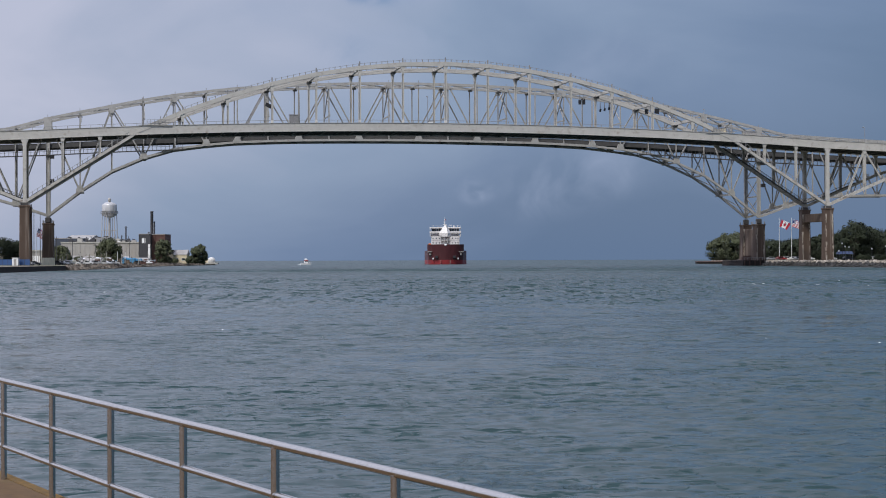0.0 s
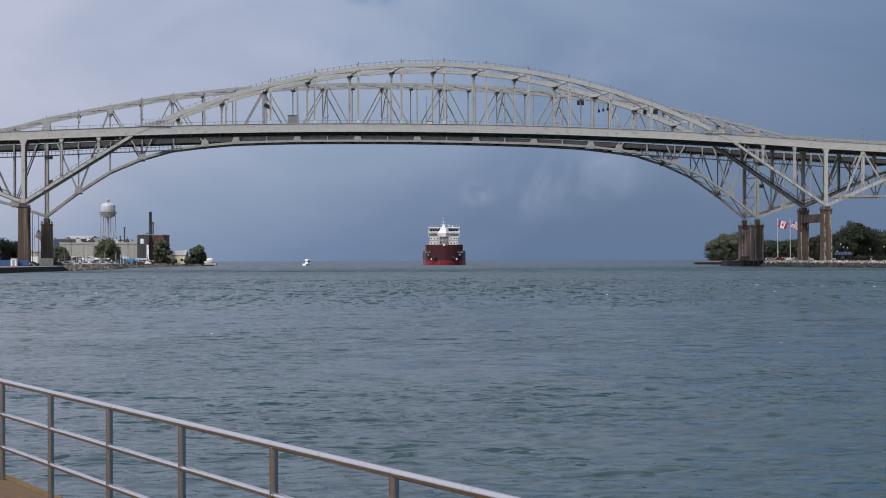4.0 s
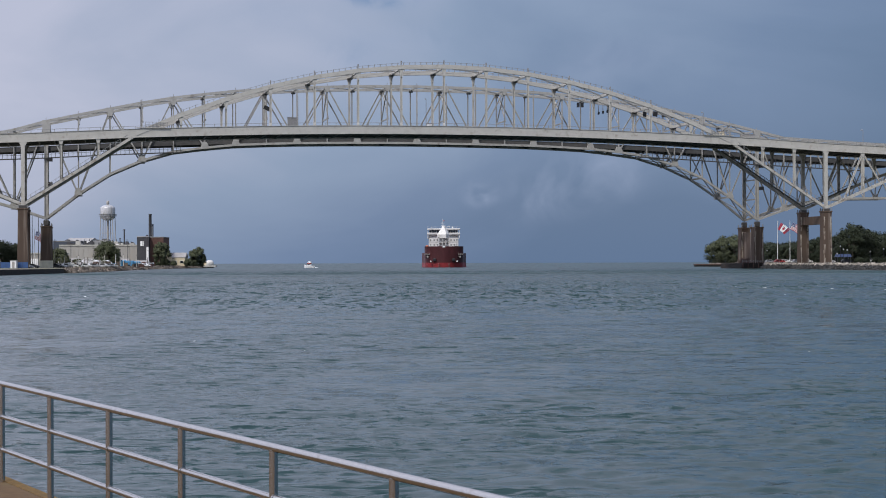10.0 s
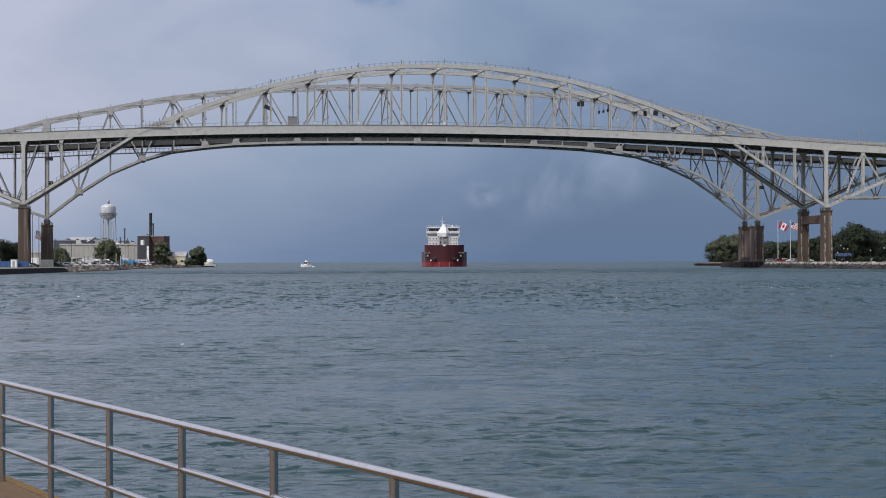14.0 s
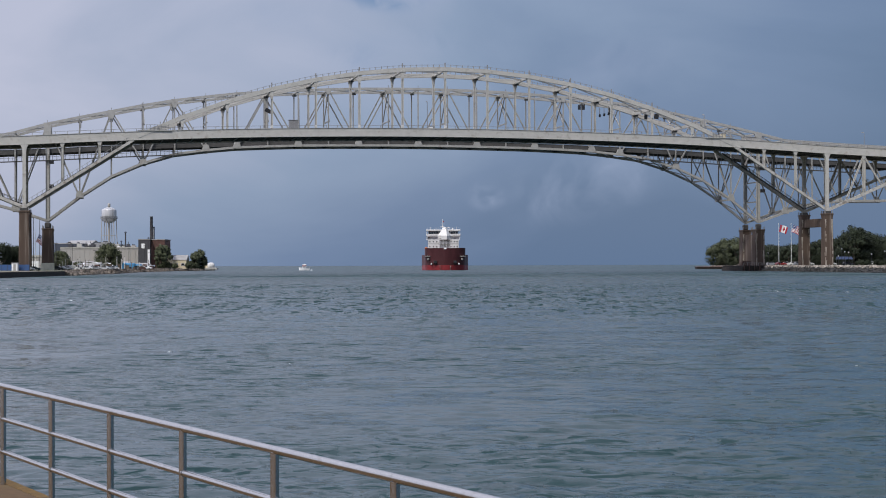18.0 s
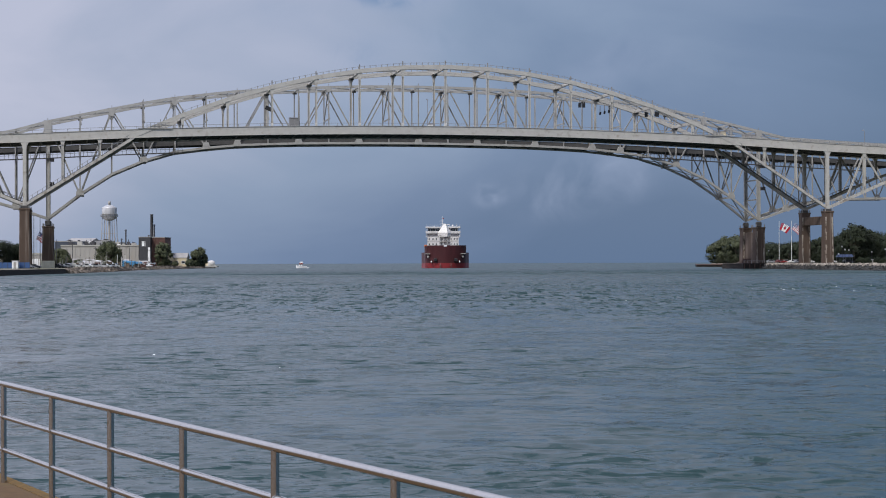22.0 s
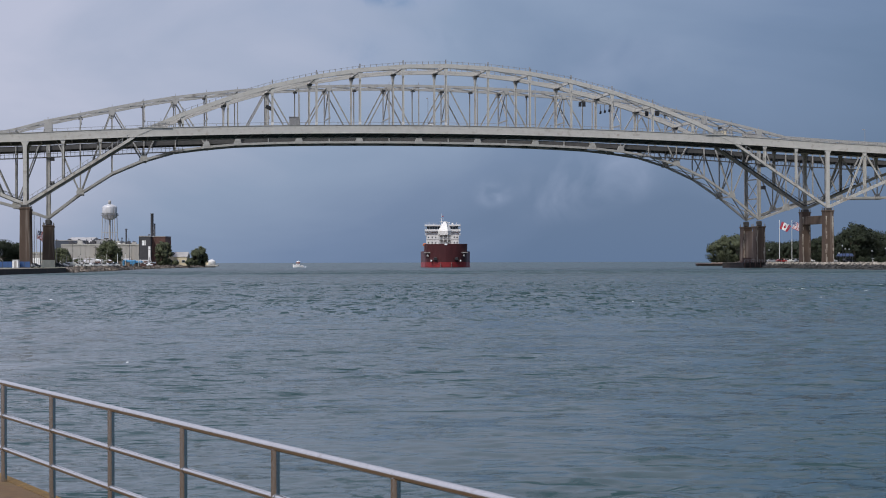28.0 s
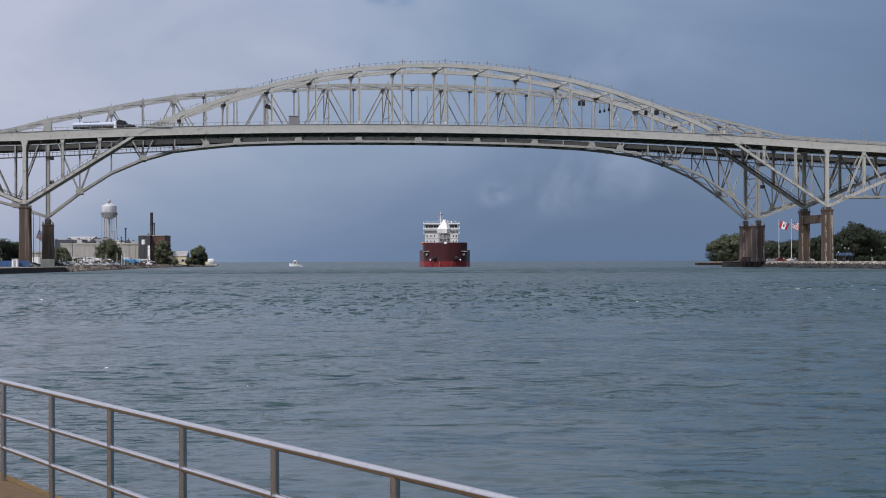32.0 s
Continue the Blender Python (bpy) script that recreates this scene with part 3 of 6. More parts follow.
def deck_b(s):
    s = abs(s)
    return 48.5 - 4.3 * (s / 132.7) ** 2 if s < 132.7 else 44.2 - 0.045 * (s - 132.7)


def build_far_bridge():
    fb = far_bridge
    for w in (0.0, WIDE_B):
        for j in range(-17, 17):
            a_, b_ = j * BAY, (j + 1) * BAY
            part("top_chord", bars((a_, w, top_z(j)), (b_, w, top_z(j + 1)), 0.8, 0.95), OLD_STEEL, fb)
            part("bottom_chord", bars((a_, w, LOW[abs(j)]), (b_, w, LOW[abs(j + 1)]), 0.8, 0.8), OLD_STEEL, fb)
        for j in range(-17, 18):
            s, n = j * BAY, abs(j)
            big = n == 12
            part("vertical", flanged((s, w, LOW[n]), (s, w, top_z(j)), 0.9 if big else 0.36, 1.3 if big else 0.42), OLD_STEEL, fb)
            low_node = (n <= 6 and n % 2 == 0) or (n > 6 and n % 2 == 1)
            if low_node:
                part("gusset", plate(s, w, 0.46, (LOW[n] - 0.4, 1.35), (LOW[n] + 0.6, 1.35), (LOW[n] + 2.0, 0.75)), OLD_STEEL, fb)
                for d in (-1, 1):
                    m = abs(j + d)
                    if m <= 17 and not (n == 6 and m == 7) and not (n == 7 and m == 6):
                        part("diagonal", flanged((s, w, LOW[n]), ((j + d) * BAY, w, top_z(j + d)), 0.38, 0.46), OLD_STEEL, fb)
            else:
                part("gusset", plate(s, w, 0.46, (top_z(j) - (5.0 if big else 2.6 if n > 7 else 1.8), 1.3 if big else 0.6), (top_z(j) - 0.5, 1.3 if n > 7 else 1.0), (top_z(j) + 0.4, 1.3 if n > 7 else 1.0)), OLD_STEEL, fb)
    for j in range(-17, 18):
        s, n = j * BAY, abs(j)
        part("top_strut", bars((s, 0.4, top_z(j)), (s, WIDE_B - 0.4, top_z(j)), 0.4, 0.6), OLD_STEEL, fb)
        if LOW[n] < deck_b(s) - 4 and n != 12:
            # members below the road take the paint that has shade in it
            part("bottom_strut", bars((s, 0.4, LOW[n]), (s, WIDE_B - 0.4, LOW[n]), 0.4, 0.6), SHADED_STEEL, fb)
            part("sway_brace", bars((s, 0.3, LOW[n]), (s, WIDE_B - 0.3, deck_b(s) - 2), 0.3, 0.35), SHADED_STEEL, fb)
            part("sway_brace", bars((s, WIDE_B - 0.3, LOW[n]), (s, 0.3, deck_b(s) - 2), 0.3, 0.35), SHADED_STEEL, fb)
        # cross frames over the road, at every second panel point
        clear = deck_b(s) + 6.8
        if n % 2 and top_z(j) - clear > 2.5:
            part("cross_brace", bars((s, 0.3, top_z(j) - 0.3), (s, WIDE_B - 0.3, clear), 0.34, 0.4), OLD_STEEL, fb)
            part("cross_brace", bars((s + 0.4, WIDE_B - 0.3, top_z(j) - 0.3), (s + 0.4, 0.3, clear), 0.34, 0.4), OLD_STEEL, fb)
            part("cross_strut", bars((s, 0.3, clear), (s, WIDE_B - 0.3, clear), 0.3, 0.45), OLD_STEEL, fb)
        if n <= 12:
            # the same kind of block in place of shade under the top strut
            part("strut_shoe", boxed(s - 0.7, s + 0.8, WIDE_B - 1.5, WIDE_B - 0.42, top_z(j) - 1.0, top_z(j) - 0.5), DECK_DARK, fb, "dark block standing in for shade at the strut end")
            part("chord_post", boxed(s - 0.09, s + 0.09, -0.09, 0.09, top_z(j) + 0.4, top_z(j) + 1.3), RAIL_STEEL, fb)
        if n == 12:
            tiers = (LOW[n] + 1.0, 26.5, 34.0, deck_b(s) - 2.4)
            for za, zb in zip(tiers, tiers[1:]):
                part("tower_strut", bars((s, 0.4, zb), (s, WIDE_B - 0.4, zb), 0.34, 0.45), SHADED_STEEL, fb)
                part("tower_brace", bars((s, 0.3, za), (s, WIDE_B - 0.3, zb), 0.22, 0.28), SHADED_STEEL, fb)
                part("tower_brace", bars((s + 0.4, WIDE_B - 0.3, za), (s + 0.4, 0.3, zb), 0.22, 0.28), SHADED_STEEL, fb)
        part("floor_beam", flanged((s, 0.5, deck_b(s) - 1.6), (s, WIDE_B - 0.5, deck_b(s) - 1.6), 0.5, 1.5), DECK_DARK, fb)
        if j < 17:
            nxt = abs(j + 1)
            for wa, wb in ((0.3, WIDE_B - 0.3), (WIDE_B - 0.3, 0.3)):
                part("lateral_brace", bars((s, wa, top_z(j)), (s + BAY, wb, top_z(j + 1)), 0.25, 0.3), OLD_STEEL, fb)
                part("lateral_brace", bars((s, wa, LOW[n]), (s + BAY, wb, LOW[nxt]), 0.25, 0.3), SHADED_STEEL, fb)
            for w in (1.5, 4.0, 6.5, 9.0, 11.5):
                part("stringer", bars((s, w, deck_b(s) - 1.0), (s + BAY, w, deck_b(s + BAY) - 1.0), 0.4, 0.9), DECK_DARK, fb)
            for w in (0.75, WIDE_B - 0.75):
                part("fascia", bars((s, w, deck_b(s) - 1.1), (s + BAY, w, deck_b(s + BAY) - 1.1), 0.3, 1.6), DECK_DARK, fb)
            part("road_slab", bars((s, WIDE_B / 2, deck_b(s) - 0.35), (s + BAY, WIDE_B / 2, deck_b(s + BAY) - 0.35), WIDE_B - 1.2, 0.3), ASPHALT, fb)


    # hanging maintenance walkways near the piers
    for sg in (-1, 1):
        s = 86.0
        while s < 176:
            e_ = s + 1.5
            za, zb = deck_b(s) - 3.2, deck_b(e_) - 3.2
            part("walkway_post", boxed(sg * s - 0.07, sg * s + 0.07, -0.9, -0.76, za - 1.3, za + 1.2), DECK_DARK, fb)
            part("walkway_rail", bars((sg * s, -0.83, za), (sg * e_, -0.83, zb), 0.1, 0.12), DECK_DARK, fb)
            part("walkway_floor", bars((sg * s, -0.4, za - 1.3), (sg * e_, -0.4, zb - 1.3), 1.1, 0.34), DECK_DARK, fb)
            s = e_
    # bearings
    for sg in (-1, 1):
        for w in (0.0, WIDE_B):
            part("bearing", boxed(sg * 132.7 - 1.0, sg * 132.7 + 1.0, w - 0.9, w + 0.9, 15.9, 18.0, bevel=0.3), DECK_DARK, fb)
        for z in (30.0, 38.5):
            part("inspection_platform", boxed(sg * 132.7 + 0.6, sg * 132.7 + 2.2, -1.6, -0.5, z, z + 1.3), BLACK, fb)


build_far_bridge()


# ---- piers ----
LIME = mat("lime_run", (0.36, 0.32, 0.27), 0.9, grain=0.25, grain_size=0.5, stain=(0.16, 0.11, 0.08), stain_amount=0.5, stain_size=0.9, streak=5.0)


def pier(name, spots, top, half, material, label, base_z, beam=None):
    root = empty(name, local(*spots[0][:2], 0, spots[0][2]), label, "bridge pier", "bridge piers")
    inv = root.matrix_basis.inverted()
    for s, w, far in spots:
        m = inv @ local(s, w, 0, far)
        bm = bmesh.new()
        r = [[bm.verts.new(m @ Vector((x * a_, y * a_, z))) for x, y in ((-half, -half), (half, -half), (half, half), (-half, half))] for a_, z in ((1.12, base_z), (1.0, top - 1.0), (1.0, top))]
        bm.faces.new(r[0][::-1])
        bm.faces.new(r[2])
        for a_, b_ in zip(r, r[1:]):
            for i in range(4):
                bm.faces.new((a_[i], a_[(i + 1) % 4], b_[(i + 1) % 4], b_[i]))
        bmesh.ops.bevel(bm, geom=[e for e in bm.edges if abs(e.verts[0].co.z - e.verts[1].co.z) > 2], offset=0.25, segments=1, affect="EDGES")
        column = part("column", bm, material, root)
        # lime has run down the corners
        rg = random.Random(int(s * 7 + w))
        for cx, cy, n_ in ((-1, -1, 9), (1, -1, 6)) if s > 0 else ():
            for q_ in range(n_):
                z1 = top - 0.6 - q_ * (top - 3) / n_ - rg.uniform(0, 1.5)
                z0 = max(1.6, z1 - rg.uniform(1.0, 4.0))
                hw, x_ = rg.uniform(0.14, 0.34), cx * half * (0.80 if cx < 0 else 0.72) + rg.uniform(-0.15, 0.15)
                f0, f1 = 1.12 - 0.12 * z0 / top, 1.12 - 0.12 * z1 / top
                st = bmesh.new()
                vs = [st.verts.new(m @ Vector(p)) for p in ((x_ * f0 - hw * 0.4, -half * f0 - 0.03, z0), (x_ * f0 + hw * 0.5, -half * f0 - 0.03, z0), (x_ * f1 + hw, -half * f1 - 0.03, z1), (x_ * f1 - hw, -half * f1 - 0.03, z1),
                                                            (x_ * f0 - hw * 0.4, -half * f0 + 0.1, z0), (x_ * f0 + hw * 0.5, -half * f0 + 0.1, z0), (x_ * f1 + hw, -half * f1 + 0.1, z1), (x_ * f1 - hw, -half * f1 + 0.1, z1))]
                for f_ in ((0, 1, 2, 3), (1, 5, 6, 2), (4, 0, 3, 7), (3, 2, 6, 7)):
                    st.faces.new([vs[v_] for v_ in f_])
                part("lime_streak", st, LIME, column, "pale lime streak")
        cap = part("cap", boxed(-half - 0.2, half + 0.2, -half - 0.2, half + 0.2, top - 0.02, top + 0.5, m=m, bevel=0.08), material, root)
        for cx in (-1, 1):
            for cy in (-1, 1):
                part("cap_post", boxed(cx * half * 0.9 - 0.14, cx * half * 0.9 + 0.14, cy * half * 0.9 - 0.14, cy * half * 0.9 + 0.14, top + 0.5, top + 1.5, m=m), RAIL_STEEL, cap)
    if beam:
        (s, w0, f), (_, w1, _) = spots[0], spots[1]
        m = inv @ local(s, 0, 0, f)
        part("crossbeam", boxed(-half * 0.7, half * 0.7, w0 + half, w1 - half, beam[0], beam[1], m=m, bevel=0.1), material, root)
    return root


for sg in (-1, 1):
    pier("bridge_pier", [(sg * 140.5, 0.0, False), (sg * 140.5, WIDE, False)], 20.3, 1.6, PIER_CONCRETE, "tall brown stained concrete pier with two columns", 0.3, (16.0, 19.0))
    pier("bridge_pier", [(sg * 132.7, 0.0, True), (sg * 132.7, WIDE_B, True)], 15.4, 1.85, PIER_CONCRETE, "brown stained concrete pier of the older bridge", 0.3, (1.0, 14.0))


# ---- banks ----
def bank(points, top, name, label, material=None, wall=None):
    """A piece of land: a sheet with thickness over a simple outline."""
    bm = bmesh.new()
    up = [bm.verts.new((x, y, top)) for x, y in points]
    dn = [bm.verts.new((x, y, -3.0)) for x, y in points]
    bm.faces.new(up)
    n = len(points)
    for i in range(n):
        bm.faces.new((dn[i], dn[(i + 1) % n], up[(i + 1) % n], up[i]))
    bmesh.ops.recalc_face_normals(bm, faces=bm.faces)
    return tagged(part(name, bm, material or LAND), label, "ground", kind="structure")


bank([(-101, 380), (-104.5, 463), (-108, 490), (-113, 567), (-127, 690), (-131, 800), (-131, 900), (-140, 945), (-900, 1250), (-1500, 700), (-900, 200), (-260, 250)], 1.15, "ground", "flat gravelled west bank with patchy grass")
bank([(129, 470), (126, 556), (122.5, 600), (121, 628), (123.5, 650), (124, 700), (160, 900), (196, 1230), (240, 1260), (900, 1400), (1500, 800), (900, 250), (240, 330)], 2.0, "ground", "grassy east bank above pale boulders")
# quay wall on the west side
APRON = mat("worn_quay_concrete", (0.13, 0.105, 0.085), 0.9, grain=0.2, grain_size=0.8, stain=(0.08, 0.07, 0.05), stain_amount=0.4, stain_size=3.0)
tagged(part("quay_wall", bars((-100.6, 379, 0.35), (-104.2, 465, 0.35), 0.5, 1.9), DOCK_WALL), "dark weathered sheet-pile quay wall", "wall", kind="structure")
tagged(part("quay_pavement", bars((-106.5, 379, 1.1), (-110, 466, 1.1), 11.0, 0.3), APRON), "worn brown-grey concrete quay apron", "pavement", kind="structure")
DOCK_RED = mat("rusty_dock_timber", (0.10, 0.06, 0.05), 0.85, grain=0.3, grain_size=1.0, stain=(0.05, 0.03, 0.025), stain_amount=0.4, stain_size=2.0)
# fender dock round the older east pier
dock = empty("pier_dock", local(132.7, 6.0, 0, True), "low dark timber fender dock round the pier foot", "dock")
part("deck", boxed(-8.0, 7.5, -10.5, 11, 1.7, 2.05, bevel=0.08), DOCK_WALL, dock)
part("wall", boxed(-8.2, 7.7, -10.7, 11.2, -1.2, 1.69), DOCK_WALL, dock)
for i_ in range(11):
    part("rail_post", boxed(-7.8 + i_ * 1.5, -7.7 + i_ * 1.5, -10.4, -10.3, 2.05, 3.15), RAIL_STEEL, dock)
for z_ in (2.6, 3.1):
    part("rail", boxed(-7.8, 7.3, -10.4, -10.32, z_, z_ + 0.07), RAIL_STEEL, dock)
for i_ in range(8):
    part("fender_pile", boxed(-7.9 + i_ * 2.1, -7.55 + i_ * 2.1, -10.95, -10.71, -1.2, 1.9, bevel=0.06), DOCK_RED, dock)
heap = empty("timber_stack", local(127.0, -1.0, 2.05, True), "stack of weathered brown timbers on the dock", "timber")
for i_ in range(5):
    for k_ in range(4 - i_ // 2):
        part("timber", boxed(-1.9 + 0.08 * i_, 1.9 - 0.1 * k_, -0.8 + k_ * 0.42, -0.42 + k_ * 0.42, i_ * 0.36, i_ * 0.36 + 0.33, bevel=0.03), DOCK_RED, heap)


def rubble(name, line, wide, z0, z1, count, size, material, label, seed):
    """Tumbled stones along a shore: one heap."""
    rng = random.Random(seed)
    bm = bmesh.new()
    cube = [(-1, -1, -1), (1, -1, -1), (1, 1, -1), (-1, 1, -1), (-1, -1, 1), (1, -1, 1), (1, 1, 1), (-1, 1, 1)]
    verts, faces = [], []
    lens = [math.dist(p, q) for p, q in zip(line, line[1:])]
    for i in range(count):
        d = rng.uniform(0, sum(lens))
        for (p, q), L_ in zip(zip(line, line[1:]), lens):
            if d <= L_:
                break
            d -= L_
        f = d / L_
        side = Vector((q[1] - p[1], p[0] - q[0])).normalized()
        t = rng.uniform(0, 1)
        x, y = p[0] + (q[0] - p[0]) * f + side.x * wide * t, p[1] + (q[1] - p[1]) * f + side.y * wide * t
        z = z0 + (z1 - z0) * (1 - t) + rng.uniform(-0.2, 0.2)
        r = size * rng.uniform(0.5, 1.25)
        m = Matrix.Translation((x, y, z)) @ Euler((rng.uniform(0, 3), rng.uniform(0, 3), rng.uniform(0, 3))).to_matrix().to_4x4()
        b_ = len(verts)
        verts += [m @ Vector([c * r * rng.uniform(0.55, 1.0) for c in v]) for v in cube]
        faces += [tuple(b_ + k for k in f_) for f_ in ((3, 2, 1, 0), (4, 5, 6, 7), (0, 1, 5, 4), (1, 2, 6, 5), (2, 3, 7, 6), (3, 0, 4, 7))]
    bm.free()
    me = bpy.data.meshes.new(name)
    me.from_pydata(verts, [], faces)
    me.materials.append(material)
    return tagged(new(name, me), label, "boulders", kind="stuff")


PALE_STONE = mat("pale_limestone", (0.28, 0.25, 0.21), 0.9, grain=0.25, grain_size=0.9, vary=0.6, island=True)
rubble("riprap", [(-104.5, 466), (-108, 490), (-113, 567), (-127, 690), (-131, 800), (-131, 900), (-140, 945)], 3.2, -0.2, 0.95, 3600, 0.5, STONE, "grey and brown boulders heaped along the water's edge", 3)
rubble("riprap", [(123, 645), (121, 628), (122.5, 600), (126, 556), (129, 470), (150, 420)], 0.9, 1.35, 1.75, 1500, 0.4, PALE_STONE, "pale limestone boulders heaped along the bank", 5)
# wet stone, darkened further for the shadow on the lower bank
WET_STONE = mat("wet_weedy_stone", (0.016, 0.015, 0.012), 0.6, grain=0.25, grain_size=0.3, vary=0.35, island=True)
rubble("riprap", [(122.3, 645), (120.3, 628), (121.8, 600), (125.3, 556), (128.3, 470), (148.2, 420)], 1.8, -0.3, 1.25, 2600, 0.46, WET_STONE, "wet weedy boulders at the waterline, with shade in their dark colour", 15)
rubble("riprap", [(196, 1230), (160, 900), (122, 700), (116, 650)], 4.0, -0.1, 1.8, 1200, 0.7, STONE, "dark boulders along the far shore", 6)


spit = empty("breakwater", pose(143, 886, 0), "low dark breakwater on the far shore", "breakwater")
part("wall", boxed(-11.5, 14, -3, 3, -1.2, 0.9), DOCK_WALL, spit)
part("cap", boxed(-11.7, 14, -3.2, 3.2, 0.9, 1.4, bevel=0.1), DOCK_RED, spit)


# ---- trees ----
def tree(m, height, spread, seed, label, leaf, density=1.0, lean=0.0):
    rng = random.Random(seed)
    root = empty("tree", m, label, "tree", "bank trees")
    bm = bmesh.new()
    tube(bm, (0, 0, -0.3), (0.1, 0, height * 0.35), height * 0.028, 8, height * 0.02)
    tips = []
    for i in range(9):
        a_ = i * 2.4 + rng.uniform(-0.4, 0.4)
        h0 = height * rng.uniform(0.2, 0.38)
        r_ = spread * rng.uniform(0.35, 0.8)
        tip = Vector((math.cos(a_) * r_ + lean, math.sin(a_) * r_, height * rng.uniform(0.5, 0.88)))
        tube(bm, (0.1, 0, h0), tip, height * 0.012, 5, height * 0.004)
        tips.append(tip)
    part("trunk", bm, BARK, root)
    # leafy clumps hang on and between the limbs
    verts, faces, ways = [], [], []
    clumps = []
    for i in range(int(70 * density)):
        if i < len(tips):
            c = tips[i]
        else:
            th, u_ = rng.uniform(0, 6.28), rng.uniform(-0.85, 1.0)
            rr = spread * math.sqrt(max(0.05, 1 - u_ * u_)) * rng.uniform(0.55, 1.0)
            c = Vector((math.cos(th) * rr + lean, math.sin(th) * rr, height * (0.42 + 0.5 * u_)))
        clumps.append((c, spread * rng.uniform(0.16, 0.40)))
    for c, r_ in clumps:
        for k in range(int(170 * density)):
            d = Vector((rng.gauss(0, 1), rng.gauss(0, 1), rng.gauss(0, 0.8))).normalized() * r_ * rng.uniform(0.25, 1.12)
            p = c + d
            if p.z < 0.25:
                p.z = 0.25
            sz = rng.uniform(0.14, 0.30) * (0.6 + height / 22)
            e = (d + Vector((rng.gauss(0, 1), rng.gauss(0, 1), rng.gauss(0, 1))) * r_ * 0.55).to_track_quat("Z", "Y").to_matrix() @ Euler((0, 0, rng.uniform(0, 6.28))).to_matrix()
            b_ = len(verts)
            verts += [p + e @ Vector(v) * sz for v in ((-1, -0.5, 0), (0.2, -0.8, 0.25), (1, 0.1, 0), (0, 0.8, -0.2))]
            faces.append((b_, b_ + 1, b_ + 2, b_ + 3))
            out_ = (d.normalized() * 0.8 + (p - Vector((lean, 0, height * 0.4))).normalized() * 0.9 + Vector((rng.gauss(0, 1), rng.gauss(0, 1), rng.gauss(0, 1))) * 0.22).normalized()
            if (verts[b_ + 1] - verts[b_]).cross(verts[b_ + 2] - verts[b_]).dot(out_) < 0:
                faces[-1] = faces[-1][::-1]
            ways += [out_] * 4
    me = bpy.data.meshes.new("crown")
    me.from_pydata(verts, [], faces)
    me.polygons.foreach_set("use_smooth", [True] * len(faces))
    me.normals_split_custom_set_from_vertices([tuple(v) for v in ways])
    me.materials.append(leaf)
    crown = new("crown", me)
    crown.parent = root
    return root


OLIVE = "olive-green broadleaf tree with a ragged crown"
GREEN = "broad green summer tree with a ragged crown"
trees = [
    # west bank: bearing, distance, height, half-width, seed
    (-0.2605, 630, 9.6, 6.0, 1), (-0.2525, 632, 9.0, 5.0, 2), (-0.227, 690, 7.5, 4.0, 3), (-0.1985, 720, 10.5, 5.2, 4), (-0.1947, 725, 8.5, 3.4, 5),
    (-0.1672, 800, 11.6, 3.0, 6), (-0.1640, 810, 11.8, 2.6, 7), (-0.147, 850, 8.0, 3.0, 8), (-0.1445, 855, 9.5, 3.6, 9), (-0.1505, 836, 3.4, 1.8, 10), (-0.1592, 838, 2.4, 1.6, 41), (-0.1640, 822, 3.0, 2.2, 42), (-0.2235, 640, 4.2, 2.2, 43), (-0.2160, 668, 3.4, 1.8, 44), (-0.2090, 700, 3.0, 2.0, 45), (-0.2020, 700, 2.6, 1.6, 47),
    # east bank
    (0.1605, 900, 11.0, 5.0, 11), (0.166, 890, 14.0, 6.0, 12), (0.1725, 880, 14.5, 6.5, 13), (0.180, 870, 13.0, 6.0, 14),
    (0.1855, 900, 10.0, 6.0, 31), (0.193, 900, 10.5, 6.5, 32), (0.2005, 890, 10.0, 6.5, 33), (0.207, 880, 10.5, 6.5, 34), (0.2135, 880, 11.0, 6.5, 35), (0.2265, 860, 12.5, 6.5, 36), (0.2345, 820, 12.0, 6.0, 37), (0.254, 820, 11.0, 6.5, 38),
    (0.189, 850, 9.5, 5.0, 15), (0.196, 840, 9.0, 5.5, 16), (0.203, 830, 9.2, 5.5, 17), (0.2095, 820, 9.5, 5.0, 18), (0.216, 800, 10.5, 5.0, 19), (0.222, 790, 12.0, 5.5, 20), (0.2285, 780, 12.5, 5.6, 27),
    (0.2350, 730, 12.5, 5.0, 21), (0.2415, 715, 16.6, 6.8, 22), (0.2475, 722, 15.8, 6.2, 23), (0.2555, 745, 13.4, 6.4, 24), (0.2635, 735, 13.5, 5.0, 25), (0.2690, 735, 13.0, 5.0, 26),
    (0.2240, 636, 1.9, 1.6, 51), (0.2455, 634, 2.0, 1.7, 52), (0.2495, 633, 1.7, 1.5, 53), (0.2560, 634, 2.1, 1.8, 54), (0.2120, 652, 1.8, 1.5, 55), (0.2590, 632, 1.8, 1.6, 56), (0.2625, 632, 2.0, 1.7, 57),
]
for u, d, h, sp, seed in trees:
    tree(at(u, d, 1.1 if u < 0 else 1.95), h, sp, seed, OLIVE if u < 0 else GREEN, LEAF_OLIVE if -0.24 < u < 0.18 else LEAF)


# ---- promenade rail ----
RAIL_A, RAIL_D = Vector((-0.306, 10.413, 0)), Vector((-0.8994, 1.6094, 0))
FLOOR = EYE - 2.379
ang = math.degrees(math.atan2(RAIL_D.y, RAIL_D.x))
promenade = part("promenade", boxed(-60, 90, -0.16, 70.0, -3.0, 0), SLAB)
promenade.matrix_basis = pose(RAIL_A.x, RAIL_A.y, FLOOR, 0, 0, ang)
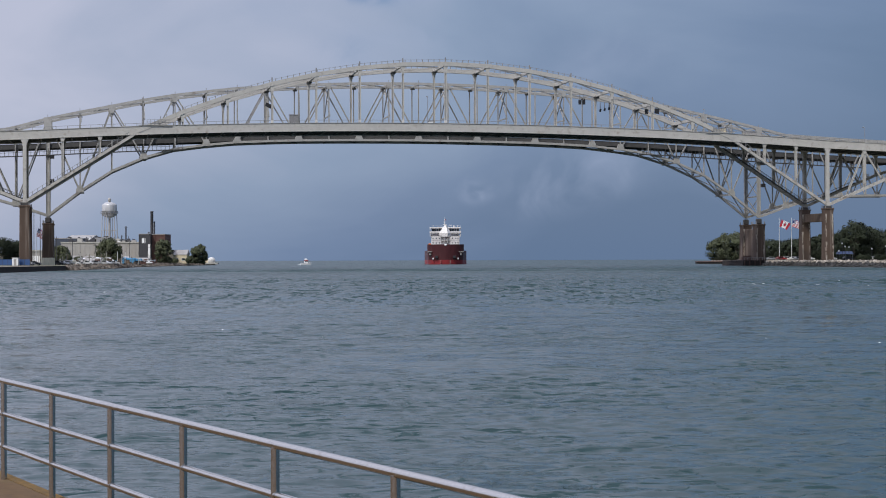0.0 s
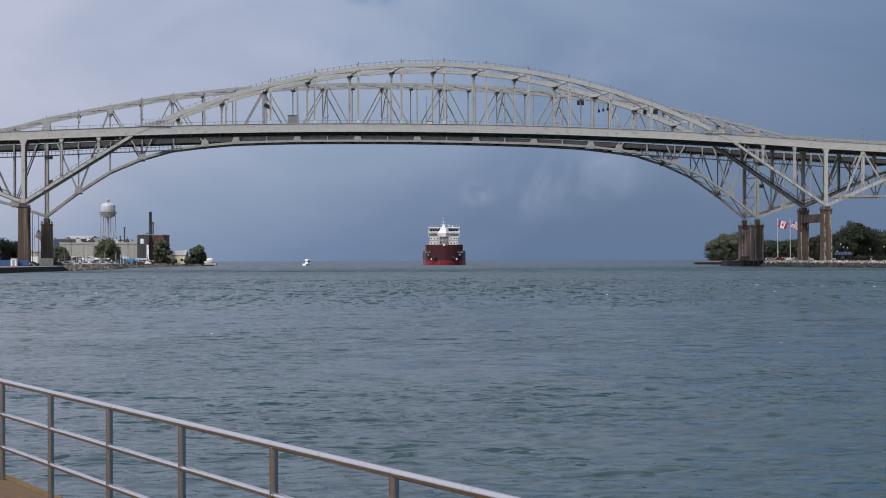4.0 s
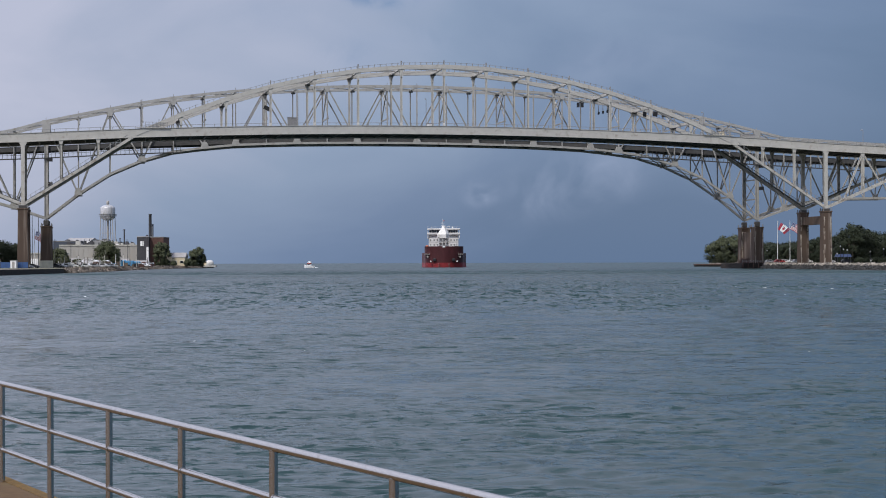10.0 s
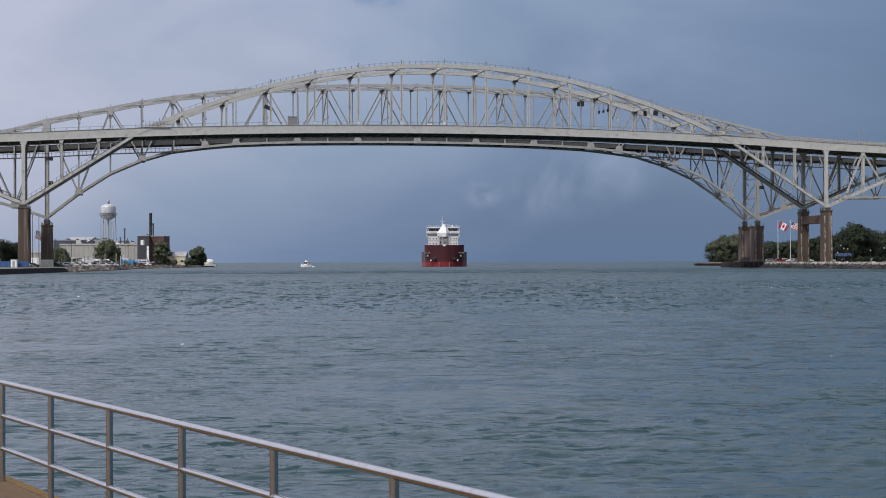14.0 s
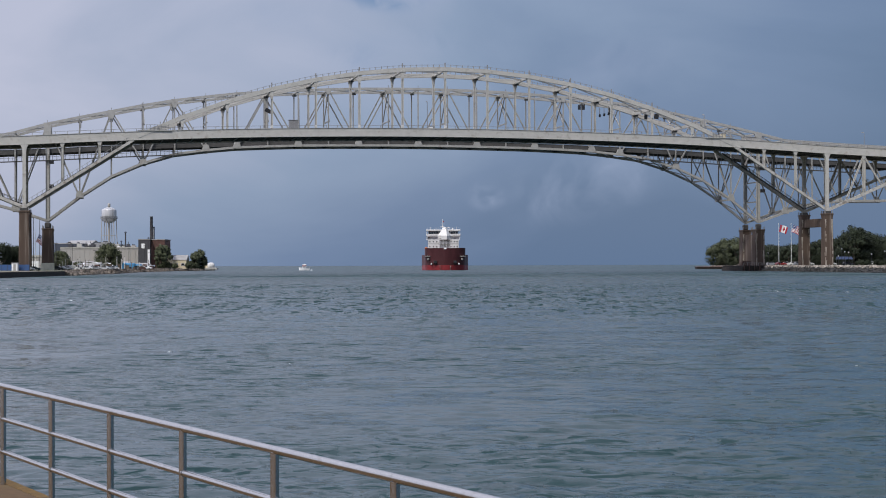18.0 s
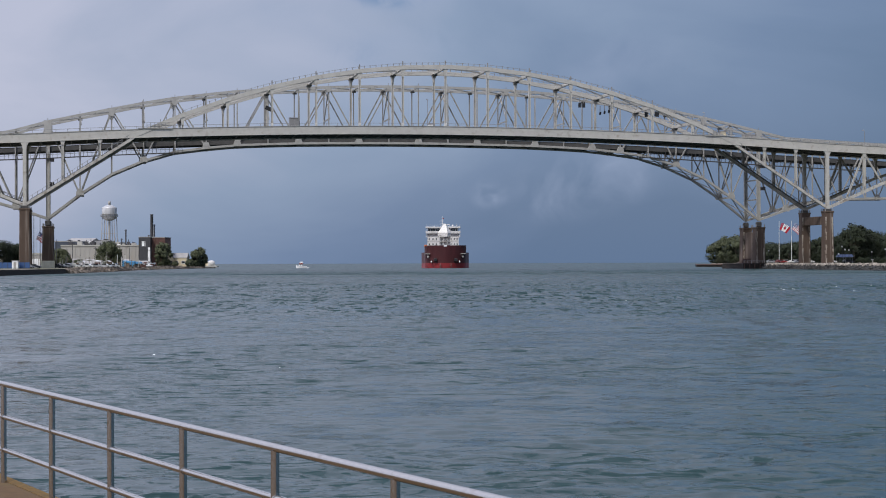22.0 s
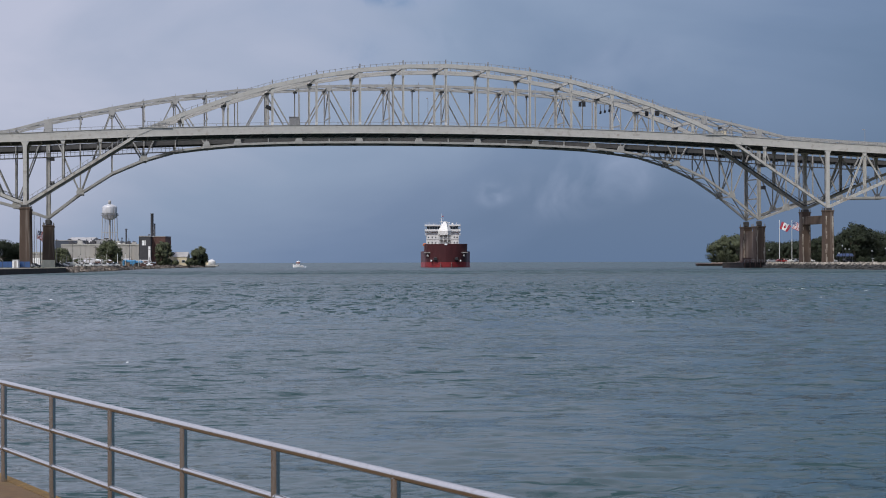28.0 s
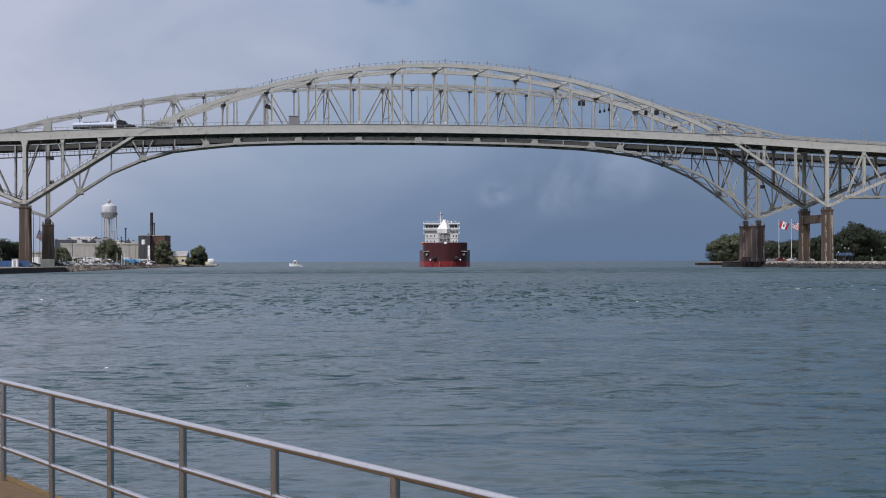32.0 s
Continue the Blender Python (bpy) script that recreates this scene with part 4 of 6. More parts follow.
tagged(promenade, "brown mossy concrete promenade edge", "pavement", kind="structure")

MOSS = mat("ochre_moss", (0.14, 0.078, 0.014), 0.95, grain=0.35, grain_size=0.06, stain=(0.05, 0.04, 0.015), stain_amount=0.4, stain_size=0.15, bump=0.01)
moss = part("moss_edge", boxed(-60, 90, -0.155, -0.035, 0.0, 0.006), MOSS)
moss.matrix_basis = promenade.matrix_basis.copy()
tagged(moss, "ochre moss along the concrete edge", "moss", kind="stuff")


def build_railing():
    root = empty("pipe_railing", pose(RAIL_A.x, RAIL_A.y, FLOOR, 0, 0, ang), "brushed stainless three-rail pipe railing along the promenade", "railing")
    step = RAIL_D.length
    for k in range(-8, 12):
        x = k * step
        part("post", tubes((x, 0, 0), (x, 0, 1.05), 0.031, 20), STEEL_PIPE, root)
    for z, r in ((1.07, 0.030), (0.713, 0.026), (0.357, 0.026)):
        for k in range(-8, 12):
            part("rail", tubes((k * step + 0.001, 0, z), ((k + 1) * step - 0.001, 0, z), r, 20), STEEL_PIPE, root)
            if z < 1:
                part("rail_collar", tubes((k * step - 0.034, 0, z), (k * step + 0.034, 0, z), r + 0.004, 20), STEEL_PIPE, root)
    return root


build_railing()


# ---- bulk carrier ----
SHIP_WHITE = mat("cream_white_ship_paint", (0.64, 0.63, 0.605), 0.45, grain=0.06, grain_size=1.2, stain=(0.42, 0.33, 0.26), stain_amount=0.22, stain_size=1.6, streak=4.0)
ORANGE = mat("orange_paint", (0.55, 0.14, 0.03), 0.5, grain=0.1, grain_size=0.5)
ship = empty("bulk_carrier", pose(0.5, 930, 0, 0, 0, 0), "dark brown lake bulk carrier with red bottom and white deckhouse", "ship")


def hull_half(y, z):
    """Half breadth at y metres behind the stem and height z."""
    rake = 1.4 - 0.14 * z
    t = max(0.0, min(1.0, (y - rake) / (12.0 - 0.4 * z)))
    u = max(0.0, min(1.0, (y - 13.0) / 13.0))
    return 10.1 * (1 - (1 - t) ** 2.5) ** 0.6 + 1.65 * u * u * (3 - 2 * u)


def build_ship():
    L_ = 205.0
    entry = [0.0, 0.004, 0.015, 0.035, 0.065, 0.11, 0.17, 0.25, 0.35, 0.47, 0.6, 0.74, 0.88, 1.0]
    aft = [15, 17, 19, 21, 23, 25, 27, 40, 120, 190, L_]

    def shell(levels, tail, cap):
        """Both sides of the hull between the levels, from the raked stem to the end of tail."""
        bm = bmesh.new()
        rows = []
        for t in entry + tail:
            left, right = [], []
            for z in levels:
                y = 1.4 - 0.14 * z + t * (12.0 - 0.4 * z) if t <= 1 else t
                h = hull_half(y, z) if cap or t > 1 else min(10.1, hull_half(y, z))
                left.append(bm.verts.new((-h, y, z)))
                right.append(bm.verts.new((h, y, z)))
            rows.append((left, right))
        for (l0, r0), (l1, r1) in zip(rows, rows[1:]):
            for i in range(len(levels) - 1):
                for f in (bm.faces.new((l0[i], l0[i + 1], l1[i + 1], l1[i])), bm.faces.new((r0[i + 1], r0[i], r1[i], r1[i + 1]))):
                    f.smooth = True
            if cap:
                bm.faces.new((l0[-1], r0[-1], r1[-1], l1[-1]))
        l, r = rows[-1]
        for i in range(len(levels) - 1):
            bm.faces.new((l[i], r[i], r[i + 1], l[i + 1]))
        for v in [w for row in rows for side in row for w in side]:
            for e in v.link_edges:
                if len(e.link_faces) != 2 or e.link_faces[0].smooth != e.link_faces[1].smooth:
                    e.smooth = False
        bmesh.ops.remove_doubles(bm, verts=bm.verts, dist=0.002)
        bmesh.ops.recalc_face_normals(bm, faces=bm.faces)
        return bm

    part("hull_bottom", shell([-2.0, -0.3, 1.0, 2.0, 2.7], aft, False), HULL_RED, ship, "red bottom paint")
    part("hull", shell([2.7, 4.0, 5.4, 6.6, 7.8], aft, True), HULL_BROWN, ship)
    part("forecastle", shell([7.81, 9.0, 10.2, 11.2], [11.0, 13.0, 15.0], True), HULL_BROWN, ship)
    for sx in (-1, 1):
        part("anchor_pocket", boxed(sx * 4.9 - 0.85, sx * 4.9 + 0.85, 1.0, 4.6, 3.5, 4.9, bevel=0.2), BLACK, ship)
        part("anchor", boxed(sx * 6.8 - 0.32, sx * 6.8 + 0.32, 1.7, 3.4, 2.95, 3.8, bevel=0.12), WHITE, ship)
        for k in range(5):
            part("name_bar", boxed(sx * 8.7 - 1.4 + k * 0.58, sx * 8.7 - 0.98 + k * 0.58, 2.6, 7.0, 6.95, 7.35), METAL_SHEET, ship)
        part("mark", boxed(sx * 8.4 - 0.5, sx * 8.4 + 0.5, 3.2, 4.6, 5.2, 6.3, bevel=0.25), METAL_SHEET, ship)
        for k in range(5):
            part("draught_mark", boxed(sx * 2.6 - 0.12, sx * 2.6 + 0.12, 0.2, 1.6, 0.15 + k * 0.5, 0.4 + k * 0.5), METAL_SHEET, ship)
    part("fairlead", boxed(-0.7, 0.7, -0.2, 0.4, 10.5, 11.3, bevel=0.15), WHITE, ship)
    # deckhouse aft
    y0 = 176.0
    deckhouse = part("deckhouse", boxed(-9.2, 9.2, y0, y0 + 20, 7.7, 19.6, bevel=0.15), SHIP_WHITE, ship)
    part("bridge_deck", boxed(-9.9, 9.9, y0 - 1.2, y0 + 12, 19.6, 20.2, bevel=0.1), SHIP_WHITE, ship)
    wheelhouse = part("wheelhouse", boxed(-9.0, 9.0, y0 - 0.4, y0 + 6, 20.2, 23.0, bevel=0.1), SHIP_WHITE, ship)
    part("bridge_roof", boxed(-10.2, 10.2, y0 - 1.6, y0 + 7, 23.0, 23.9, bevel=0.15), SHIP_WHITE, ship)
    part("wing_bulwark", boxed(-10.2, 10.2, y0 - 1.5, y0 - 1.3, 20.2, 21.2, bevel=0.04), SHIP_WHITE, ship)
    for i in range(12):
        x = -8.7 + i * 1.46
        part("bridge_window", boxed(x, x + 1.2, y0 - 0.46, y0 - 0.36, 21.3, 22.7), GLASS_DARK, wheelhouse)
    for sx in (-1, 1):
        part("wing_strut", bars((sx * 9.9, y0 - 0.8, 17.6), (sx * 9.9, y0 - 0.8, 23.0), 0.25, 0.25), SHIP_WHITE, ship)
        part("wing_knee", bars((sx * 9.2, y0 - 0.3, 17.2), (sx * 9.9, y0 - 0.8, 19.5), 0.22, 0.22), SHIP_WHITE, ship)
    for lv in range(3):
        for x in (-8.0, -5.9, -3.9, 4.6, 6.6, 8.2):
            part("porthole", boxed(x - 0.32, x + 0.32, y0 - 0.06, y0 + 0.1, 10.3 + lv * 3.0, 11.1 + lv * 3.0), GLASS_DARK, deckhouse)
        part("deck_edge", boxed(-9.3, 9.3, y0 - 0.2, y0 - 0.02, 12.5 + lv * 3.0, 12.65 + lv * 3.0), METAL_SHEET, deckhouse)
    for x, z0, z1 in ((-7.0, 8.0, 9.9), (2.6, 8.0, 9.9), (7.4, 8.0, 9.9)):
        part("house_door", boxed(x - 0.4, x + 0.4, y0 - 0.05, y0 + 0.1, z0, z1), METAL_SHEET, deckhouse)
    mast = part("mast", tubes((-0.4, y0 + 3, 23.8), (-0.4, y0 + 3, 30.2), 0.26, 8, 0.1), SHIP_WHITE, ship)
    part("mast_yard", bars((-1.7, y0 + 3, 27.3), (0.9, y0 + 3, 27.3), 0.16, 0.16), SHIP_WHITE, mast)
    part("mast_flag", boxed(-0.3, 0.5, y0 + 2.95, y0 + 3.0, 28.4, 29.0), HULL_RED, mast)
    part("radar", boxed(-1.6, 0.8, y0 + 2.6, y0 + 3.0, 25.4, 25.75, bevel=0.05), SHIP_WHITE, mast)
    part("radar", boxed(2.4, 4.1, y0 + 2.6, y0 + 3.0, 25.0, 25.3, bevel=0.05), SHIP_WHITE, ship)
    part("radome", lathe(bmesh.new(), [(0.3, 0), (0.5, 0.3), (0.5, 0.8), (0.25, 1.1), (0.05, 1.15)], 12, (5.6, y0 + 2, 23.9)), SHIP_WHITE, ship)
    for x, h in ((-7.6, 1.5), (-5.2, 1.1), (3.6, 1.4), (7.9, 1.6)):
        part("aerial", tubes((x, y0, 23.8), (x, y0, 23.9 + h), 0.07, 6), SHIP_WHITE, ship)
    part("roof_rail", bars((-10.0, y0 - 1.4, 24.8), (10.0, y0 - 1.4, 24.8), 0.06, 0.07), SHIP_WHITE, ship)
    for i in range(11):
        part("roof_post", tubes((-10.0 + i * 2.0, y0 - 1.4, 23.9), (-10.0 + i * 2.0, y0 - 1.4, 24.8), 0.04, 6), SHIP_WHITE, ship)
    # tower of the unloading gear behind the forecastle: a hooded head with raked faces
    yb = 24.0
    bm = bmesh.new()
    rings = [[bm.verts.new((x + hw * sx, yb + y + dp * sy, z)) for sx, sy in ((-1, -1), (0.45, -1.5), (1, -0.2), (1, 1), (-1, 1))] for z, hw, dp, x, y in ((15.7, 3.2, 2.2, -0.3, 2.2), (17.7, 3.3, 2.2, -0.3, 2.2), (21.5, 1.1, 1.2, 0.1, 2.5), (22.1, 0.85, 1.0, 0.1, 2.5))]
    bm.faces.new(rings[0][::-1])
    bm.faces.new(rings[-1])
    for ra, rb in zip(rings, rings[1:]):
        for i in range(5):
            bm.faces.new((ra[i], ra[(i + 1) % 5], rb[(i + 1) % 5], rb[i]))
    bmesh.ops.recalc_face_normals(bm, faces=bm.faces)
    part("boom_tower", bm, SHIP_WHITE, ship)
    part("boom_house", boxed(-2.9, 2.8, yb + 1, yb + 3.5, 9.8, 15.7, bevel=0.2), SHIP_WHITE, ship)
    for z in (11.2, 13.2, 15.4):
        part("boom_walkway", boxed(-3.6, 3.6, yb - 0.4, yb + 1.0, z, z + 0.14), METAL_SHEET, ship)
        part("boom_rail", boxed(-3.6, 3.6, yb - 0.4, yb - 0.33, z + 0.8, z + 0.88), METAL_SHEET, ship)
    for x in (-2.6, -0.8, 1.0, 2.6):
        part("tower_leg", bars((x, yb - 0.2, 7.7), (x, yb - 0.2, 15.7), 0.24, 0.24), SHIP_WHITE, ship)
    part("boom_cable", bars((1.0, yb - 0.4, 10.6), (0.4, yb + 0.6, 21.8), 0.14, 0.14), METAL_SHEET, ship)
    part("lifeboat", boxed(-11.2, -9.2, 178, 184, 11.6, 13.4, bevel=0.5), ORANGE, ship, "orange lifeboat")
    part("boom", boxed(-1.2, 1.2, yb + 3.6, 150, 9.3, 10.7, bevel=0.2), SHIP_WHITE, ship)
    for i in range(8):
        part("hatch", boxed(-6.5, 6.5, 28 + i * 15.5, 40 + i * 15.5, 7.8, 9.2, bevel=0.2), HULL_BROWN, ship)
    for x in (-6.6, 6.6):
        part("deck_rail", bars((x, 2.0, 11.9), (x, 15, 11.9), 0.08, 0.08), WHITE, ship)


build_ship()

# ---- small motor boat ----
boat = empty("motor_boat", pose(-70, 890, 0), "small white cabin motor boat on the lake", "boat")


def build_boat():
    bm = bmesh.new()
    rows = []
    for x, b_, zt in ((-3.4, 1.2, 0.9), (-1, 1.3, 0.95), (1.2, 1.15, 1.1), (2.6, 0.7, 1.3), (3.5, 0.04, 1.5)):
        rows.append([bm.verts.new(p) for p in ((x, -b_, zt), (x, -b_ * 0.7, -0.3), (x, b_ * 0.7, -0.3), (x, b_, zt))])
    for a_, c_ in zip(rows, rows[1:]):
        for i in range(4):
            bm.faces.new((a_[i], a_[(i + 1) % 4], c_[(i + 1) % 4], c_[i]))
    bm.faces.new(rows[0])
    bm.faces.new(rows[-1][::-1])
    bmesh.ops.recalc_face_normals(bm, faces=bm.faces)
    part("hull", bm, WHITE, boat)
    cabin = part("cabin", boxed(-1.0, 1.4, -0.9, 0.9, 0.9, 2.3, bevel=0.2), WHITE, boat)
    part("windshield", boxed(-0.8, 1.2, -0.93, 0.93, 1.35, 1.75), GLASS_DARK, cabin)
    part("trim_band", boxed(-1.05, 1.42, -0.94, 0.94, 1.85, 2.28, bevel=0.05), HULL_RED, cabin, "red band round the cabin")
    part("roof", boxed(-1.3, 1.2, -1.0, 1.0, 2.3, 2.6, bevel=0.08), WHITE, boat)
    bm = bmesh.new()
    rows = []
    for x, b_, z in ((-3.2, 0.5, 0.2), (-3.9, 0.7, 0.25), (-4.8, 0.8, 0.18), (-5.6, 0.6, 0.06)):
        rows.append([bm.verts.new((x, -b_, 0.02)), bm.verts.new((x, 0, z)), bm.verts.new((x, b_, 0.02))])
    for a_, c_ in zip(rows, rows[1:]):
        for i in range(2):
            bm.faces.new((a_[i], a_[i + 1], c_[i + 1], c_[i]))
    part("wake", bm, FOAM, boat, "white churned wake")
    part("flybridge", boxed(-0.9, 0.7, -0.8, 0.8, 2.6, 3.0, bevel=0.08), WHITE, boat)
    part("aerial", tubes((-0.8, 0, 2.6), (-1.1, 0, 3.6), 0.03, 6), RAIL_STEEL, boat)
    for ob in boat.children_recursive:
        ob.data.transform(Matrix.Diagonal((0.82, 1.0, 1.1, 1.0)))


build_boat()

# ---- tanker lorry on the arch bridge ----
RUST = mat("rust_brown_paint", (0.16, 0.075, 0.04), 0.6, grain=0.2, grain_size=0.4)
truck = empty("tanker_lorry", local(-734, 5.0, 20), "tanker lorry with polished steel tank and black tractor", "lorry")


def build_truck():
    part("tank", tubes((-17.6, 0, 2.85), (-4.6, 0, 2.85), 1.1, 24), CHROME, truck, "polished steel tank")
    part("frame", boxed(-17.8, 0.5, -0.5, 0.5, 0.8, 1.15), BLACK, truck)
    bm = bmesh.new()
    side = [(-3.6, 1.1), (-3.6, 4.2), (-2.6, 4.5), (-0.9, 4.1), (0.1, 3.0), (2.2, 2.7), (2.7, 2.2), (2.7, 1.0)]
    near_side = [bm.verts.new((x, -1.2, z)) for x, z in side]
    far_side = [bm.verts.new((x, 1.2, z)) for x, z in side]
    bm.faces.new(near_side)
    bm.faces.new(far_side[::-1])
    for i in range(len(side)):
        bm.faces.new((near_side[i], far_side[i], far_side[(i + 1) % len(side)], near_side[(i + 1) % len(side)]))
    bmesh.ops.recalc_face_normals(bm, faces=bm.faces)
    part("cab", bm, BLACK, truck)
    part("sleeper_fairing", boxed(-4.5, -3.62, -1.15, 1.15, 1.3, 4.1, bevel=0.15), WHITE, truck, "pale fairing behind the cab")
    for y in (-1.22, 1.2):
        part("side_window", boxed(-1.6, -0.6, y, y + 0.02, 2.8, 3.6), GLASS_DARK, truck)
    part("windscreen", boxed(-0.62, 0.62, -1.05, 1.05, -0.03, 0.03, m=pose(-0.38, 0, 3.58, 0, 47, 0)), GLASS_DARK, truck)
    part("tank_end", lathe(bmesh.new(), [(1.1, 0), (0.9, 0.2), (0.3, 0.32), (0.05, 0.33)], 20), CHROME, truck).matrix_basis = pose(-17.6, 0, 2.85, 0, -90, 0)
    part("walkway", boxed(-14.5, -9.0, -0.35, 0.35, 3.93, 4.08), GLASS_DARK, truck, "dark top walkway")
    part("hose_tray", boxed(-9.8, -5.0, -1.12, -0.8, 1.45, 1.85, bevel=0.05), RUST, truck, "brown hose tray")
    part("fender", boxed(-17.4, -13.8, -1.15, 1.15, 1.25, 1.5, bevel=0.08), GLASS_DARK, truck)
    for x in (-16.8, -15.5, -5.6, -4.3, 0.2):
        for y in (-1, 1):
            wheel = part("wheel", tubes((x, y * 0.75, 0.5), (x, y * 1.15, 0.5), 0.5, 14), TYRE, truck)
            part("rim", tubes((x, y * 1.14, 0.5), (x, y * 1.17, 0.5), 0.27, 12), CHROME, wheel, "polished rim")


build_truck()


# ---- on the arch bridge ----
def lamp_post(s, w, h, z=None):
    root = empty("street_lamp", local(s, w, (deck_z(s) - 1.5) if z is None else z), "slim grey street lamp on the bridge deck", "street lamp", "bridge lamps")
    part("pole", tubes((0, 0, 0), (0, 0, h), 0.14, 8, 0.08), RAIL_STEEL, root)
    arm = part("arm", tubes((0, 0, h), (0, 1.3, h + 0.25), 0.07, 6), RAIL_STEEL, root)
    part("lamp_head", boxed(-0.2, 0.2, 0.9, 1.9, h + 0.15, h + 0.4, bevel=0.06), METAL_SHEET, arm)


for s_, h_ in ((-101.9, 12.4), (-48.0, 13.2), (-2.4, 12.4), (101.3, 11.5), (164.4, 8.8)):
    lamp_post(s_, 19.3, h_)


def sign(s, w, z, wide, high, tilt, label, material):
    root = empty("overhead_sign", local(s, w, z), label, "sign", "bridge signs")
    part("panel", boxed(-wide / 2, wide / 2, -0.08, 0.08, -high / 2, high / 2, m=pose(0, 0, 0, 0, tilt, 0), bevel=0.03), material, root)
    part("hanger", bars((0, 0.15, -high / 2), (0, 0.15, high / 2 + 2.2), 0.2, 0.2), RAIL_STEEL, root)
    part("bracket", bars((-wide / 2, 0.12, 0), (wide / 2, 0.12, 0), 0.12, 0.14), RAIL_STEEL, root)


sign(-58.8, 19.2, 56.4, 2.3, 1.4, 24, "dark overhead sign seen from behind", BLACK)
sign(48.2, 1.0, 57.6, 1.0, 1.6, 0, "small dark hanging sign seen edge on", BLACK)
sign(49.7, 1.0, 57.6, 1.0, 1.6, 0, "small dark hanging sign seen edge on", BLACK)
for i_ in range(3):
    sign(56.9 + i_ * 1.6, 5.0, 55.2 + i_ * 0.35, 0.7, 1.0, 12, "small dark hanging lane sign", BLACK)
sign(75.6, 10.0, 55.5, 1.2, 1.8, 0, "dark overhead signal box under the arch", BLACK)
sign(79.6, 10.0, 55.7, 1.7, 1.8, 8, "dark overhead lane sign seen from behind", BLACK)
sign(61.7, 5.0, 56.3, 1.3, 2.0, 0, "white hanging lane sign", WHITE)


def deck_cabin(s, w, wide, high, material, label):
    z = deck_z(s) - 1.5
    root = empty("deck_cabin", local(s, w, z), label, "cabin", "bridge cabins")
    part("body", boxed(-wide / 2, wide / 2, -1.0, 1.0, 0, high, bevel=0.08), material, root)
    part("roof", boxed(-wide / 2 - 0.15, wide / 2 + 0.15, -1.15, 1.15, high, high + 0.18, bevel=0.04), RAIL_STEEL, root)
    part("door", boxed(-0.45, 0.45, -1.05, -0.98, 0.1, min(2.1, high - 0.2)), RAIL_STEEL, root)


deck_cabin(-50.2, 18.0, 3.1, 5.6, RAIL_STEEL, "grey equipment cabin on the bridge deck")
deck_cabin(-1.6, 18.0, 1.5, 3.6, WHITE, "small white equipment cabin on the bridge deck")
deck_cabin(105.5, 12.0, 1.9, 4.3, CREAM, "cream work cabin on the bridge deck")
deck_cabin(116.0, 12.0, 4.0, 3.7, METAL_SHEET, "white work cabin on the bridge deck")

# platforms where the rib meets the deck
for sg in (-1, 1):
    for w_ in (0.0, WIDE):
        plat = empty("inspection_platform", local(sg * 99.0, w_, deck_z(99.0)), "railed steel inspection platform at the foot of the arch", "platform", "arch platforms")
        part("floor", boxed(-5, 6, -0.9, 0.9, 0.02, 0.2), STEEL, plat)
        for i_ in range(7):
            part("post", boxed(-2.2 + i_ * 1.2, -2.05 + i_ * 1.2, -0.95, -0.8, 0.2, 2.0), RAIL_STEEL, plat)
        for z_ in (1.1, 1.95):
            part("rail", boxed(-2.2, 5.2, -0.93, -0.82, z_, z_ + 0.1), RAIL_STEEL, plat)


# ---- west bank: works, water tower, chimney ----
TANK_PAINT = mat("aluminium_tank_paint", (0.46, 0.46, 0.46), 0.4, metal=0.25, grain=0.12, grain_size=1.5, stain=(0.2, 0.18, 0.16), stain_amount=0.25, stain_size=1.2, streak=6.0)


def water_tower():
    root = empty("water_tower", at(-0.1977, 950, 1.1), "silver-grey elevated water tank on slender legs", "water tower")
    prof = [(0.4, 25.4), (2.4, 25.9), (3.7, 26.8), (4.1, 27.9), (4.12, 32.6), (3.95, 33.0), (2.6, 33.8), (1.1, 34.4), (0.5, 34.5)]
    part("tank", lathe(bmesh.new(), prof, 28), TANK_PAINT, root)
    balcony = part("balcony", lathe(bmesh.new(), [(4.1, 27.9), (4.9, 27.9), (4.9, 28.1), (4.1, 28.1)], 24), RAIL_STEEL, root)
    for i in range(20):
        a_ = i * math.pi / 10
        part("balcony_post", boxed(-0.06, 0.06, -0.06, 0.06, 28.1, 29.1, m=pose(4.8 * math.cos(a_), 4.8 * math.sin(a_), 0)), RAIL_STEEL, balcony)
    part("balcony_rail", lathe(bmesh.new(), [(4.78, 29.05), (4.86, 29.05), (4.86, 29.15), (4.78, 29.15)], 24), RAIL_STEEL, balcony)
    part("vent", lathe(bmesh.new(), [(0.8, 34.4), (0.8, 36.2), (0.5, 36.6), (0.1, 36.7)], 12), METAL_SHEET, root)
    part("riser", tubes((0, 0, 0), (0, 0, 25.8), 0.6, 14), METAL_SHEET, root)
    for i in range(6):
        a_ = i * math.pi / 3 + 0.35
        part("leg", tubes((4.9 * math.cos(a_), 4.9 * math.sin(a_), 0), (4.0 * math.cos(a_), 4.0 * math.sin(a_), 28), 0.2, 8), METAL_SHEET, root)
        b_ = a_ + math.pi / 3
        for z in (9.5, 18.5):
            r_ = 4.9 - 0.9 * z / 28
            part("girt", bars((r_ * math.cos(a_), r_ * math.sin(a_), z), (r_ * math.cos(b_), r_ * math.sin(b_), z), 0.14, 0.18), METAL_SHEET, root)
            part("rod", bars((r_ * math.cos(a_), r_ * math.sin(a_), z), (4.5 * math.cos(b_), 4.5 * math.sin(b_), z - 9), 0.06, 0.06), RAIL_STEEL, root)


water_tower()


